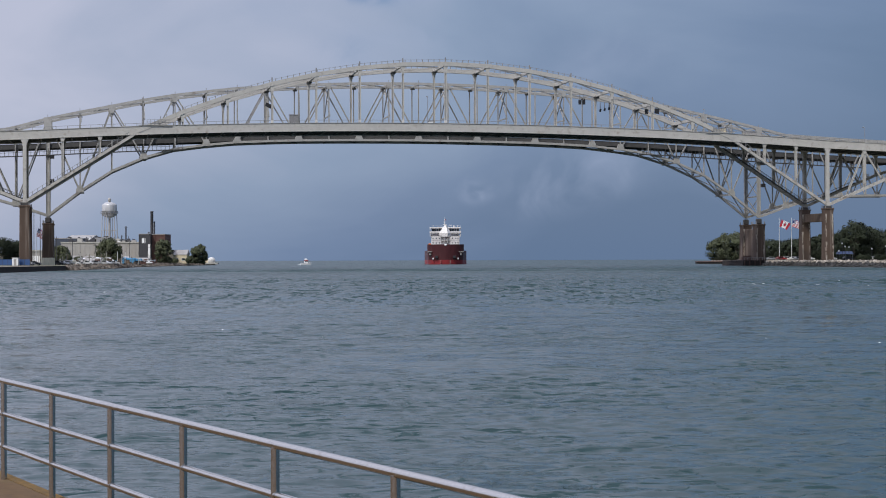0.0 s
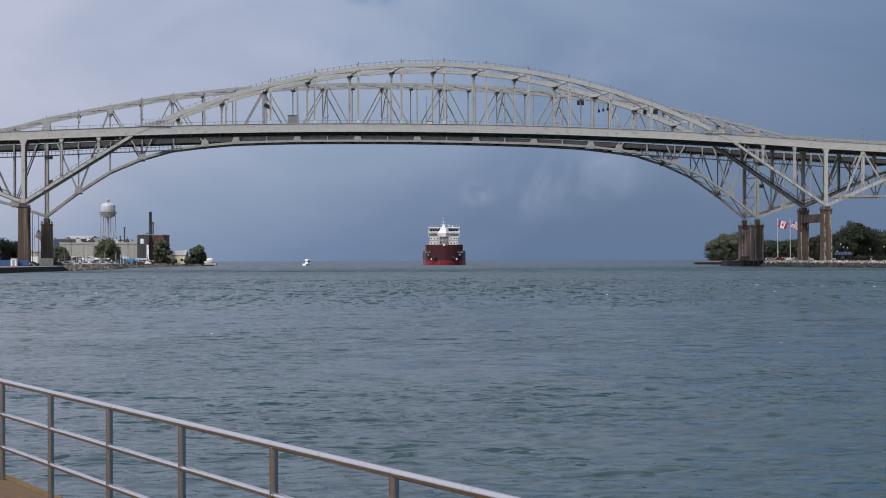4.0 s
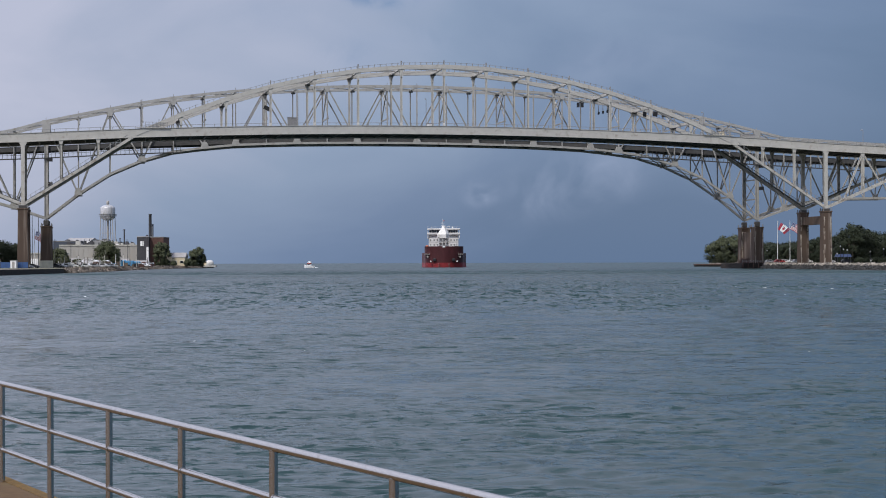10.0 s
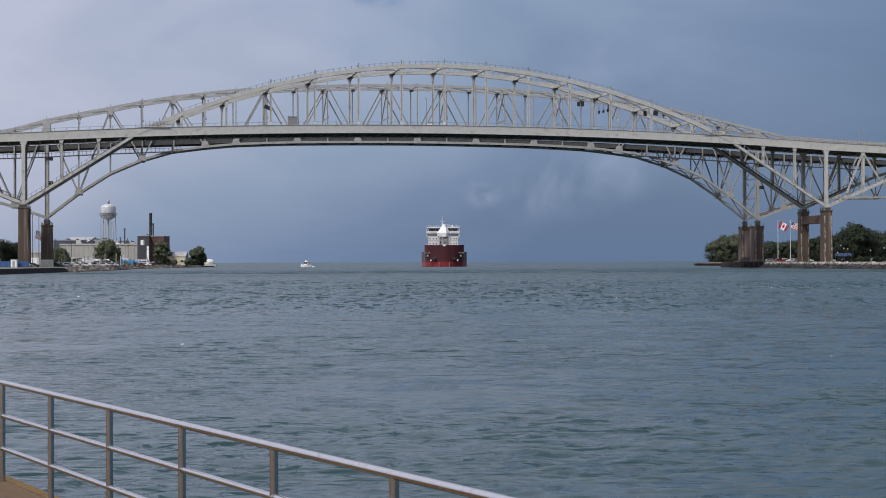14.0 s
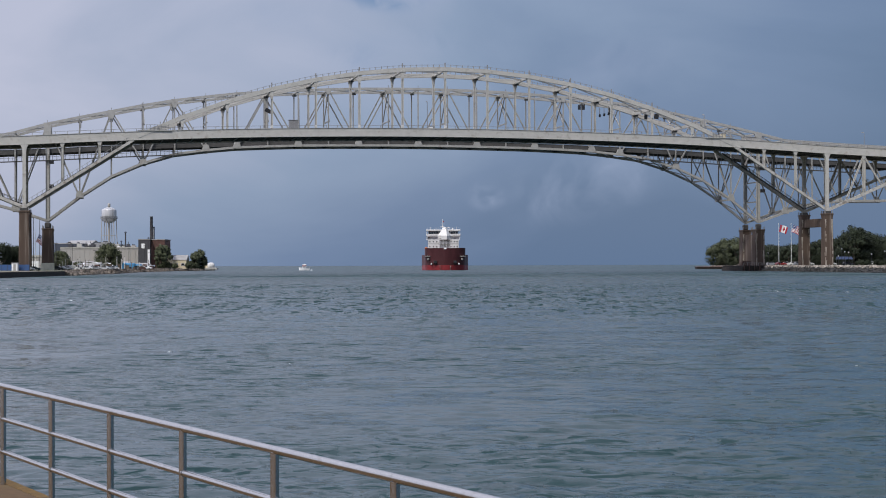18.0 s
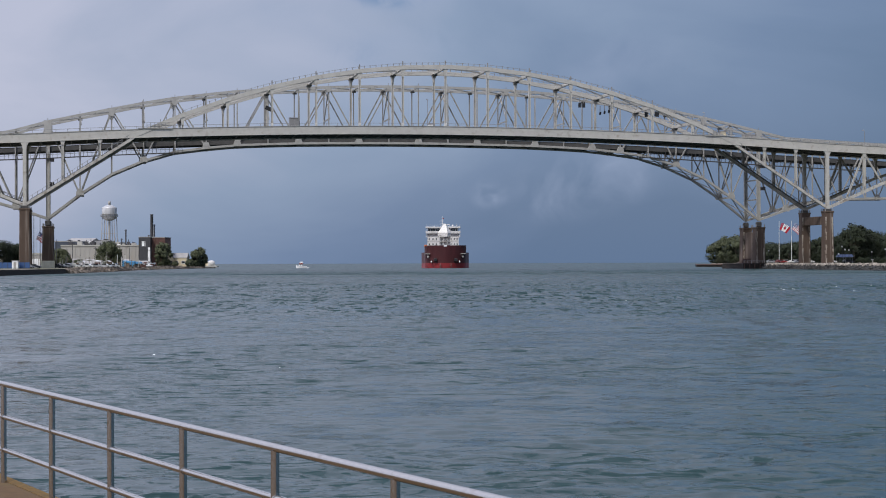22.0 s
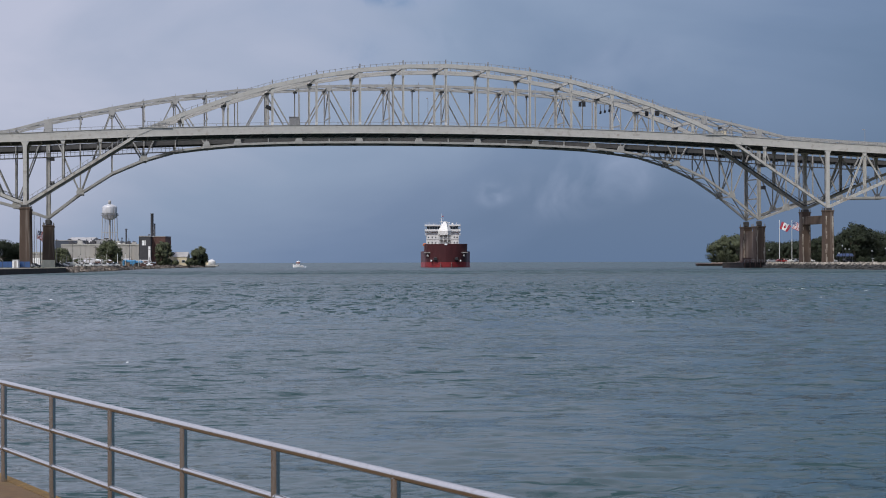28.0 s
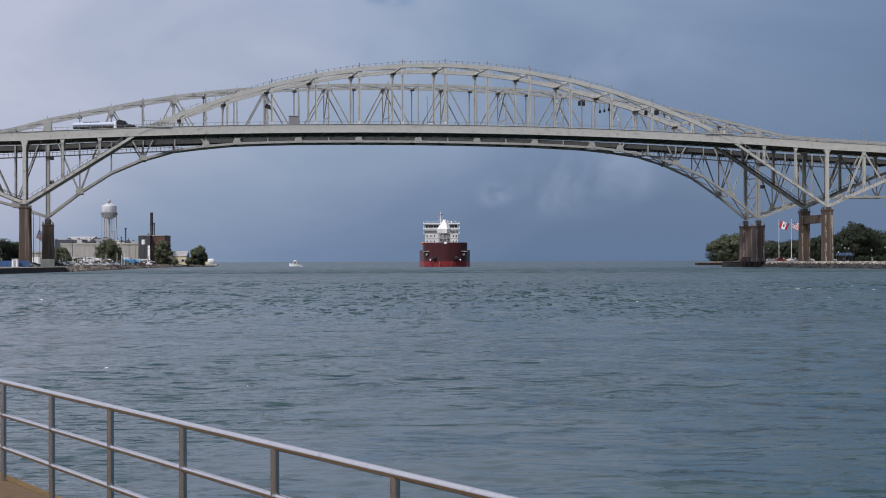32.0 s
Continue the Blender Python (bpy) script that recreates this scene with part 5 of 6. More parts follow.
def shed(name, u0, u1, d, deep, high, wall, label, cat="factory", windows=0, ridge=0.0, win_z=(1.2, 2.6), ribs=0, doors=0):
    """A works building: walls, roof with parapet, windows, doors and wall ribs."""
    x0, x1 = u0 * d, u1 * d
    wide = x1 - x0
    root = empty(name, pose((x0 + x1) / 2, d, 1.1), label, cat, "works")
    h = wide / 2
    wall_ = part("wall", boxed(-h, h, 0, deep, 0, high), wall, root)
    if ridge:
        part("roof", gable(bmesh.new(), -h, h, 0, deep, high, high + ridge), ROOF, root)
    else:
        roof_ = part("roof", boxed(-h - 0.2, h + 0.2, -0.2, deep + 0.2, high, high + 0.35), ROOF, root)
        if wall is METAL_SHEET:
            part("parapet", boxed(-h - 0.25, h + 0.25, -0.32, -0.202, high - 0.2, high + 0.45), PALE_CONCRETE, roof_)
    for i in range(windows):
        x = -h + wide * (i + 0.5) / windows
        w = part("window", boxed(x - 0.9, x + 0.9, -0.08, 0.1, win_z[0], win_z[1]), WHITE, root)
        part("pane", boxed(x - 0.75, x + 0.75, -0.11, -0.05, win_z[0] + 0.15, win_z[1] - 0.15), GLASS_DARK, w)
    for i in range(ribs):
        x = -h + wide * i / max(1, ribs - 1)
        part("wall_rib", boxed(x - 0.12, x + 0.12, -0.14, -0.002, 0, high), wall, wall_)
    for i in range(doors):
        x = -h + wide * (i + 0.7) / (doors + 0.6)
        part("door", boxed(x - 1.6, x + 1.6, -0.1, 0.05, 0, 3.6), WHITE, wall_)
    return root


GLOOM = mat("dark_metal_cladding", (0.045, 0.045, 0.05), 0.6, grain=0.2, grain_size=1.5)
SLATE = mat("slate_blue_cladding", (0.05, 0.062, 0.085), 0.6, grain=0.1, grain_size=2.0)
shed("factory_hall", -0.2262, -0.2040, 860, 40, 10.6, METAL_SHEET, "long low grey metal factory hall", ribs=9, doors=1)
hall2 = shed("factory_hall", -0.2040, -0.1797, 845, 40, 10.4, METAL_SHEET, "grey metal factory hall with flat roof", ribs=10, windows=0)
shed("factory_hall", -0.2300, -0.2145, 905, 30, 13.3, SLATE, "factory hall with dark slate blue cladding", ribs=0)
shed("warehouse", -0.2500, -0.2290, 700, 25, 5.6, METAL_SHEET, "grey low warehouse behind the bridge piers", ribs=5, doors=1)
shed("warehouse", -0.2720, -0.2560, 660, 18, 4.0, METAL_SHEET, "grey low building beside trees", windows=3)
boiler = shed("boiler_house", -0.1736, -0.1650, 832, 18, 14.2, BRICK, "dark red brick boiler house", ribs=4)
dark_ = shed("boiler_annexe", -0.1803, -0.1737, 828, 18, 14.3, GLOOM, "dark clad boiler house annexe with pale window strips", ribs=3)
part("window", boxed(-1.3, 0.4, -0.12, 0.0, 10.0, 12.4), WHITE, dark_, "white window panel")
part("window", boxed(1.7, 2.75, -0.2, -0.1, 1.5, 9.5), WHITE, dark_, "tall pale window strip")
stack = empty("factory_chimney", at(-0.1727, 838, 1.1), "tall dark steel factory chimney", "chimney")
part("shaft", lathe(bmesh.new(), [(0.85, 0), (0.8, 13), (0.72, 25.4), (0.8, 25.5), (0.8, 25.9), (0.6, 25.9)], 16), GLOOM, stack)
part("ladder", boxed(0.85, 1.1, -0.3, 0.3, 13, 20), RAIL_STEEL, stack)
for u_, d_, h_, r_ in ((-0.1880, 850, 18.0, 0.35), (-0.1745, 842, 15.0, 0.3), (-0.1905, 850, 13.5, 0.25)):
    st = empty("vent_stack", at(u_, d_, 1.1), "thin dark vent stack above the factory roof", "vent stack", "vent stacks")
    part("shaft", tubes((0, 0, 0), (0, 0, h_), r_, 10), GLOOM, st)
    part("cap", lathe(bmesh.new(), [(r_ * 2.2, h_ + 0.1), (r_ * 1.2, h_ + 0.6), (0.05, h_ + 0.7)], 10), GLOOM, st)
rng0 = random.Random(8)
for u_, d_, z_, w_, h_ in ((-0.2075, 866, 11.9, 3.5, 1.8), (-0.2035, 866, 11.9, 5.0, 2.4), (-0.2000, 862, 11.7, 4.6, 3.0), (-0.1975, 862, 11.7, 2.2, 2.6), (-0.1865, 862, 11.7, 2.0, 1.2), (-0.1835, 862, 11.7, 2.4, 1.3), (-0.2215, 912, 13.9, 3.0, 1.2), (-0.2160, 912, 13.9, 2.4, 1.0), (-0.2020, 865, 11.9, 2.4, 1.4)):
    un = empty("roof_unit", at(u_, d_, z_), "dark ventilation unit on the factory roof", "roof unit", "roof units")
    part("casing", boxed(-w_ / 2, w_ / 2, 0, 2.5, 0, h_, bevel=0.1), rng0.choice((GLOOM, RAIL_STEEL, METAL_SHEET)), un)
    part("cowl", boxed(-w_ / 4, w_ / 4, 0.6, 1.8, h_, h_ + 0.5, bevel=0.1), GLOOM, un)
# slimmer flue beside the chimney
flue = empty("vent_stack", at(-0.1712, 840, 1.1), "slim grey flue beside the factory chimney", "vent stack", "vent stacks")
part("shaft", tubes((0, 0, 0), (0, 0, 20.5), 0.38, 10), SLATE, flue)
part("cap", lathe(bmesh.new(), [(0.5, 20.5), (0.5, 20.8), (0.1, 20.9)], 10), GLOOM, flue)
# pale roofs stepping up behind the front hall
shed("factory_hall", -0.2235, -0.2090, 935, 30, 13.6, PALE_CONCRETE, "factory hall with a pale pitched roof behind the front halls", ridge=2.2)
shed("factory_hall", -0.2105, -0.1930, 920, 24, 12.9, METAL_SHEET, "pale roofed factory bay with a low parapet", ribs=6)
rng1 = random.Random(21)
for i_ in range(22):
    u_ = -0.2210 + 0.0375 * (i_ + rng1.uniform(0, 0.8)) / 22
    w_, h_ = rng1.uniform(0.8, 2.6), rng1.uniform(0.7, 2.3)
    d_ = 866 + rng1.uniform(0, 14)
    if -177.5 < u_ * d_ < -170.5:
        continue                # the gap between the two halls
    un = empty("roof_unit", at(u_, d_, 12.05 if u_ * d_ < -175 else 11.85), "small ventilation unit on the factory roof", "roof unit", "roof units")
    part("casing", boxed(-w_ / 2, w_ / 2, 0, 1.6, 0, h_, bevel=0.08), rng1.choice((GLOOM, GLOOM, RAIL_STEEL, PALE_CONCRETE, WHITE)), un)
    part("cowl", tubes((0, 0.8, h_), (0, 0.8, h_ + rng1.uniform(0.2, 1.2)), 0.16, 8), GLOOM, un)
# cream house near the point
house = shed("house", -0.1640, -0.1522, 842, 9, 4.4, CREAM, "cream weatherboard house with a pale pitched roof", "house", windows=3, ridge=2.4, win_z=(1.4, 2.8))
bm_ = bmesh.new()
outline = [(-5.6, 0), (-1.2, 0), (-1.2, 4.3), (-3.4, 6.1), (-5.6, 4.3)]
front, back = [bm_.verts.new((x, -2.2, z)) for x, z in outline], [bm_.verts.new((x, 1.5, z)) for x, z in outline]
bm_.faces.new(front)
bm_.faces.new(back[::-1])
for i_ in range(5):
    bm_.faces.new((front[i_], back[i_], back[(i_ + 1) % 5], front[(i_ + 1) % 5]))
bmesh.ops.recalc_face_normals(bm_, faces=bm_.faces)
part("gable_wall", bm_, CREAM, house)
for x0_, x1_ in ((-5.9, -3.4), (-0.9, -3.4)):
    part("gable_roof", bars(((x0_ + x1_) / 2, -2.5, 5.3), ((x0_ + x1_) / 2, 1.6, 5.3), 3.3, 0.14), ROOF, house).matrix_basis = Matrix.Translation(((x0_ + x1_) / 2, 0, 5.3)) @ Matrix.Rotation(radians(-39 if x0_ < x1_ else 39), 4, "Y") @ Matrix.Translation((-(x0_ + x1_) / 2, 0, -5.3))
for x_ in (-4.5, -2.3):
    part("window", boxed(x_ - 0.45, x_ + 0.45, -2.26, -2.1, 1.4, 2.8), GLASS_DARK, house)
tank_ = empty("storage_dome", at(-0.1376, 902, 1.1), "cream domed storage tank at the point", "tank")
part("shell", lathe(bmesh.new(), [(2.1, 0), (2.1, 1.7), (1.85, 2.4), (1.1, 2.95), (0.3, 3.15), (0.05, 3.16)], 20), CHALK, tank_)
part("annexe", boxed(-3.4, -1.6, -1.2, 1.2, 0, 2.2, bevel=0.1), CREAM, tank_)
part("plinth", boxed(-3.0, 3.6, -2.6, 2.4, -0.6, 0.3, bevel=0.05), PALE_CONCRETE, tank_)
jetty = empty("jetty", pose(-126, 905, 0), "dark low jetty at the point", "jetty")
part("deck", boxed(-7, 3.2, -5, 5, 0.9, 1.35, bevel=0.05), DOCK_WALL, jetty)
part("wall", boxed(-7, 3.0, -4.8, 4.8, -1.0, 0.89), DOCK_WALL, jetty)
# blue tarpaulin heaps, sheds, containers
for u_, d_, w_, h_ in ((-0.1900, 735, 4.6, 2.9), (-0.1858, 735, 5.2, 2.7), (-0.1815, 738, 4.4, 2.4)):
    tp = empty("tarpaulin_stack", at(u_, d_, 1.1), "stack under a bright blue tarpaulin", "tarpaulin", "blue stacks")
    bm_ = boxed(-w_ / 2, w_ / 2, -1.2, 1.2, 0, h_, bevel=0.35)
    part("cover", bm_, BLUE, tp)
    part("pallet", boxed(-w_ / 2 - 0.1, w_ / 2 + 0.1, -1.3, 1.3, -0.1, 0.2), BARK, tp)
for k_, (u_, d_, w_, h_) in enumerate(((-0.2232, 668, 3.2, 2.6), (-0.2205, 700, 5.5, 3.4), (-0.2170, 672, 2.6, 2.2), (-0.2145, 720, 4.2, 3.0), (-0.2118, 684, 3.4, 2.8), (-0.2080, 730, 6.0, 3.6), (-0.1780, 742, 4.5, 2.8), (-0.1757, 765, 3.0, 2.4), (-0.1880, 760, 3.2, 3.6), (-0.2250, 650, 2.4, 2.6), (-0.2218, 662, 2.2, 2.2), (-0.2185, 690, 3.0, 3.6), (-0.2155, 652, 2.0, 2.0), (-0.2128, 660, 2.6, 2.4), (-0.2100, 655, 2.0, 2.2), (-0.2065, 668, 2.8, 2.6), (-0.2045, 690, 2.4, 3.0))):
    half_ = w_ / 2 / d_
    shed("tent", u_ - half_, u_ + half_, d_, 3, h_ - 0.9, WHITE if k_ % 3 else METAL_SHEET, "small white peaked tent on the bank", "tent", ridge=0.9)


def dinghy(u, d, turn, hull, label):
    root = empty("beached_boat", at(u, d, 1.15, turn), label, "boat", "beached boats")
    bm = bmesh.new()
    rows = []
    for x, b_, z0, z1 in ((-2.6, 0.9, 0.7, 1.5), (0, 1.1, 0.6, 1.5), (1.6, 0.8, 0.7, 1.65), (2.9, 0.05, 1.2, 1.85)):
        rows.append([bm.verts.new(p) for p in ((x, -b_, z1), (x, -b_ * 0.5, z0), (x, b_ * 0.5, z0), (x, b_, z1))])
    for a_, c_ in zip(rows, rows[1:]):
        for i in range(4):
            bm.faces.new((a_[i], a_[(i + 1) % 4], c_[(i + 1) % 4], c_[i]))
    bm.faces.new(rows[0])
    bm.faces.new(rows[-1][::-1])
    bmesh.ops.recalc_face_normals(bm, faces=bm.faces)
    part("hull", bm, hull, root)
    part("windscreen", boxed(0.2, 0.5, -0.7, 0.7, 1.5, 2.0, bevel=0.05), GLASS_DARK, root)
    part("trailer", boxed(-2.4, 2.4, -0.5, 0.5, 0.35, 0.6), GLOOM, root)
    for y in (-0.75, 0.6):
        part("wheel", tubes((-0.6, y, 0.32), (-0.6, y + 0.15, 0.32), 0.32, 10), TYRE, root)


for k_, (u_, d_) in enumerate(((-0.2215, 640), (-0.2190, 652), (-0.2135, 655), (-0.2105, 668), (-0.1995, 690), (-0.1770, 720), (-0.1745, 728), (-0.1940, 688), (-0.2240, 628))):
    dinghy(u_, d_, -20 + 37 * k_ % 60, BLUE if k_ % 4 == 3 else WHITE, "small boat on a trailer on the bank")


# ---- yard clutter between the halls and the water ----
def arched_cover(u, d, wide, high):
    root = empty("boat_shelter", at(u, d, 1.1), "white arched fabric boat shelter on the bank", "shelter", "boat shelters")
    bm = bmesh.new()
    n = 12
    rows = [[bm.verts.new((-wide / 2 * math.cos(math.pi * i / n) * r, y, high * math.sin(math.pi * i / n) * r)) for i in range(n + 1)] for y, r in ((0, 1.0), (5, 1.0), (5, 0.96), (0, 0.96))]
    for a_, c_ in zip(rows, rows[1:] + rows[:1]):
        for i in range(n):
            bm.faces.new((a_[i], a_[i + 1], c_[i + 1], c_[i]))
    bmesh.ops.recalc_face_normals(bm, faces=bm.faces)
    part("cover", bm, WHITE, root)
    for x in (-wide / 2, wide / 2):
        part("foot_rail", boxed(x - 0.08, x + 0.08, 0, 5, 0, 0.2), GLOOM, root)


for u_, d_, w_, h_ in ((-0.2068, 672, 5.4, 3.0), (-0.1995, 676, 4.6, 2.8), (-0.2148, 660, 4.4, 2.7)):
    arched_cover(u_, d_, w_, h_)
rng2 = random.Random(33)
TIMBER = mat("grey_brown_timber", (0.13, 0.10, 0.075), 0.9, grain=0.25, grain_size=0.6, vary=0.3)
for i_ in range(34):
    u_ = -0.2262 + 0.054 * (i_ + rng2.uniform(0, 0.9)) / 34
    d_ = 628 + 75 * (i_ / 34) + rng2.uniform(-6, 10)
    kind_ = rng2.random()
    if kind_ < 0.45:
        w_, h_ = rng2.uniform(0.9, 2.6), rng2.uniform(0.8, 2.4)
        cr = empty("storage_crate", at(u_, d_, 1.12, rng2.uniform(-25, 25)), "weathered dark storage crate in the boat yard", "crate", "yard crates")
        part("body", boxed(-w_ / 2, w_ / 2, -0.7, 0.7, 0, h_, bevel=0.05), rng2.choice((TIMBER, GLOOM, TIMBER, BRICK)), cr)
        part("lid", boxed(-w_ / 2 - 0.06, w_ / 2 + 0.06, -0.76, 0.76, h_, h_ + 0.1), TIMBER, cr)
    else:
        h_ = rng2.uniform(2.4, 5.2)
        po = empty("mooring_post", at(u_, d_, 1.12), "pale weathered post standing in the boat yard", "post", "yard posts")
        part("shaft", tubes((0, 0, 0), (rng2.uniform(-0.15, 0.15), 0, h_), 0.13, 8, 0.1), rng2.choice((CHALK, TIMBER, PALE_CONCRETE)), po)
        part("cap", lathe(bmesh.new(), [(0.17, h_ - 0.05), (0.17, h_ + 0.08), (0.03, h_ + 0.2)], 8), GLOOM, po)


# ---- cars, fences, poles on both banks ----
def car_mesh(root, paint):
    bm = bmesh.new()
    prof = [(-2.1, 0.35), (-2.15, 0.85), (-1.9, 0.95), (-1.3, 1.42), (0.4, 1.45), (1.1, 0.98), (2.0, 0.85), (2.15, 0.6), (2.1, 0.35)]
    a_ = [bm.verts.new((x, -0.85, z)) for x, z in prof]
    b_ = [bm.verts.new((x, 0.85, z)) for x, z in prof]
    bm.faces.new(a_)
    bm.faces.new(b_[::-1])
    for i in range(len(prof)):
        bm.faces.new((a_[i], b_[i], b_[(i + 1) % len(prof)], a_[(i + 1) % len(prof)]))
    bmesh.ops.recalc_face_normals(bm, faces=bm.faces)
    part("body", bm, paint, root)
    for y in (-0.86, 0.84):
        part("side_window", boxed(-1.25, 0.5, y, y + 0.02, 0.95, 1.36), GLASS_DARK, root)
    for x in (-1.3, 1.35):
        for y in (-0.88, 0.7):
            wheel = part("wheel", tubes((x, y, 0.32), (x, y + 0.18, 0.32), 0.32, 12), TYRE, root)
            ye = y - 0.012 if y < 0 else y + 0.18
            part("hubcap", tubes((x, ye, 0.32), (x, ye + 0.012, 0.32), 0.19, 10), METAL_SHEET, wheel, "grey hubcap")


PAINTS = [("white", WHITE), ("silver", mat("silver_car_paint", (0.45, 0.46, 0.48), 0.3)), ("dark grey", mat("dark_car_paint", (0.05, 0.055, 0.06), 0.3)), ("red", mat("red_car_paint", (0.35, 0.03, 0.03), 0.35)), ("blue", mat("blue_car_paint", (0.04, 0.09, 0.22), 0.35))]
protos = {}
spots = [(-0.2455, 560, 1), (-0.2420, 562, 2), (-0.2100, 640, 0), (-0.2075, 642, 0), (-0.2050, 640, 1), (-0.2025, 641, 0), (-0.2000, 640, 0), (-0.1975, 642, 1), (-0.1950, 643, 0), (-0.2160, 645, 2), (-0.2185, 640, 0), (-0.1780, 700, 0), (-0.1755, 702, 0), (-0.2280, 600, 2), (-0.2255, 605, 0), (-0.2220, 622, 1), (-0.1805, 698, 2),
         (0.1985, 672, 3), (0.2020, 674, 0), (0.2065, 670, 0), (0.2092, 668, 1), (0.2280, 640, 0), (0.2380, 655, 2), (0.2520, 640, 0), (0.2575, 642, 0), (0.2480, 648, 3), (0.1930, 700, 1), (0.2150, 680, 0), (0.2545, 640, 4), (0.2600, 640, 1)]
for u_, d_, c_ in spots:
    z_ = 1.15 if u_ < 0 else 2.0
    turn_ = (u_ * 7919 % 1) * 24 - 12
    if c_ not in protos:
        protos[c_] = empty("parked_car", at(u_, d_, z_, turn_), PAINTS[c_][0] + " parked car on the river bank", "car", "parked cars")
        car_mesh(protos[c_], PAINTS[c_][1])
    else:
        copy_thing(protos[c_], at(u_, d_, z_, turn_))


def utility_pole(u, d, h, z=1.1):
    root = empty("utility_pole", at(u, d, z), "thin grey pole on the river bank", "pole", "bank poles")
    part("shaft", tubes((0, 0, 0), (0, 0, h), 0.16, 8, 0.1), GLOOM, root)
    part("crossarm", boxed(-0.9, 0.9, -0.08, 0.08, h - 0.7, h - 0.55), GLOOM, root)


for u_, d_, h_ in ((-0.2195, 700, 10.5), (-0.1860, 740, 9.5), (-0.2060, 760, 9.0), (-0.1735, 760, 8.0), (-0.2290, 660, 11.0), (-0.1925, 770, 8.0)):
    utility_pole(u_, d_, h_)


def globe_lamp(u, d, h):
    root = empty("street_lamp", at(u, d, 2.0), "park lamp with a white globe", "street lamp", "park lamps")
    part("pole", tubes((0, 0, 0), (0, 0, h), 0.09, 8), GLOOM, root)
    part("globe", lathe(bmesh.new(), [(0.08, h), (0.22, h + 0.1), (0.3, h + 0.32), (0.22, h + 0.54), (0.06, h + 0.64)], 12), WHITE, root)


for u_, d_, h_ in ((0.1912, 660, 4.6), (0.2325, 640, 3.2), (0.2345, 642, 6.0), (0.2362, 638, 4.8), (0.2385, 640, 4.6), (0.2520, 650, 4.0), (0.2260, 640, 3.4), (0.2600, 650, 5.0)):
    globe_lamp(u_, d_, h_)


def canopy(u0, u1, d, h, cover, label):
    x0, x1 = u0 * d, u1 * d
    root = empty("canopy", pose((x0 + x1) / 2, d, 2.0), label, "canopy", "park canopies")
    hw = (x1 - x0) / 2
    part("cover", gable(bmesh.new(), -hw, hw, -2, 2, h, h + 1.1, 0.25), cover, root)
    for x in (-hw + 0.1, 0, hw - 0.1):
        for y in (-1.8, 1.8):
            part("post", boxed(x - 0.07, x + 0.07, y - 0.07, y + 0.07, 0, h), RAIL_STEEL, root)
    part("table", boxed(-hw * 0.6, hw * 0.6, -0.5, 0.5, 0.65, 0.75), BARK, root)


canopy(0.2318, 0.2400, 655, 2.3, PAINTS[4][1], "blue roofed open park shelter")
# blue fence and white kiosk beside the western piers
fence = empty("fence", pose(-143, 548, 1.15), "blue panel fence beside the pier", "fence")
for k_ in range(10):
    part("panel", boxed(-9 + k_ * 1.8, -7.3 + k_ * 1.8, -0.04, 0.04, 0.1, 2.0), PAINTS[4][1], fence)
    part("post", boxed(-9.1 + k_ * 1.8, -8.98 + k_ * 1.8, -0.07, 0.07, 0, 2.1), GLOOM, fence)
kiosk = empty("kiosk", at(-0.2535, 545, 1.15), "small white kiosk beside the pier", "kiosk")
part("body", boxed(-0.95, 0.95, 0, 1.8, 0, 2.5, bevel=0.05), WHITE, kiosk)
part("roof", boxed(-1.1, 1.1, -0.15, 1.95, 2.5, 2.65, bevel=0.03), ROOF, kiosk)
part("door", boxed(-0.4, 0.4, -0.03, 0.02, 0.05, 2.1), METAL_SHEET, kiosk)
# plinth of the older western pier
CHALKY = mat("greenish_pale_concrete", (0.62, 0.60, 0.48), 0.9, grain=0.12, grain_size=0.8, stain=(0.25, 0.22, 0.15), stain_amount=0.3, stain_size=1.5, streak=4.0)
plinth = empty("pier_plinth", local(-132.7, 0.0, 0, True), "pale concrete plinth at the pier foot", "plinth")
part("block", boxed(-2.3, 2.3, -2.5, 2.4, 0.9, 3.7, bevel=0.12), CHALKY, plinth)


# ---- flags ----
flag_pieces = []                # (piece, its number, width, how far the cloth droops, phase)


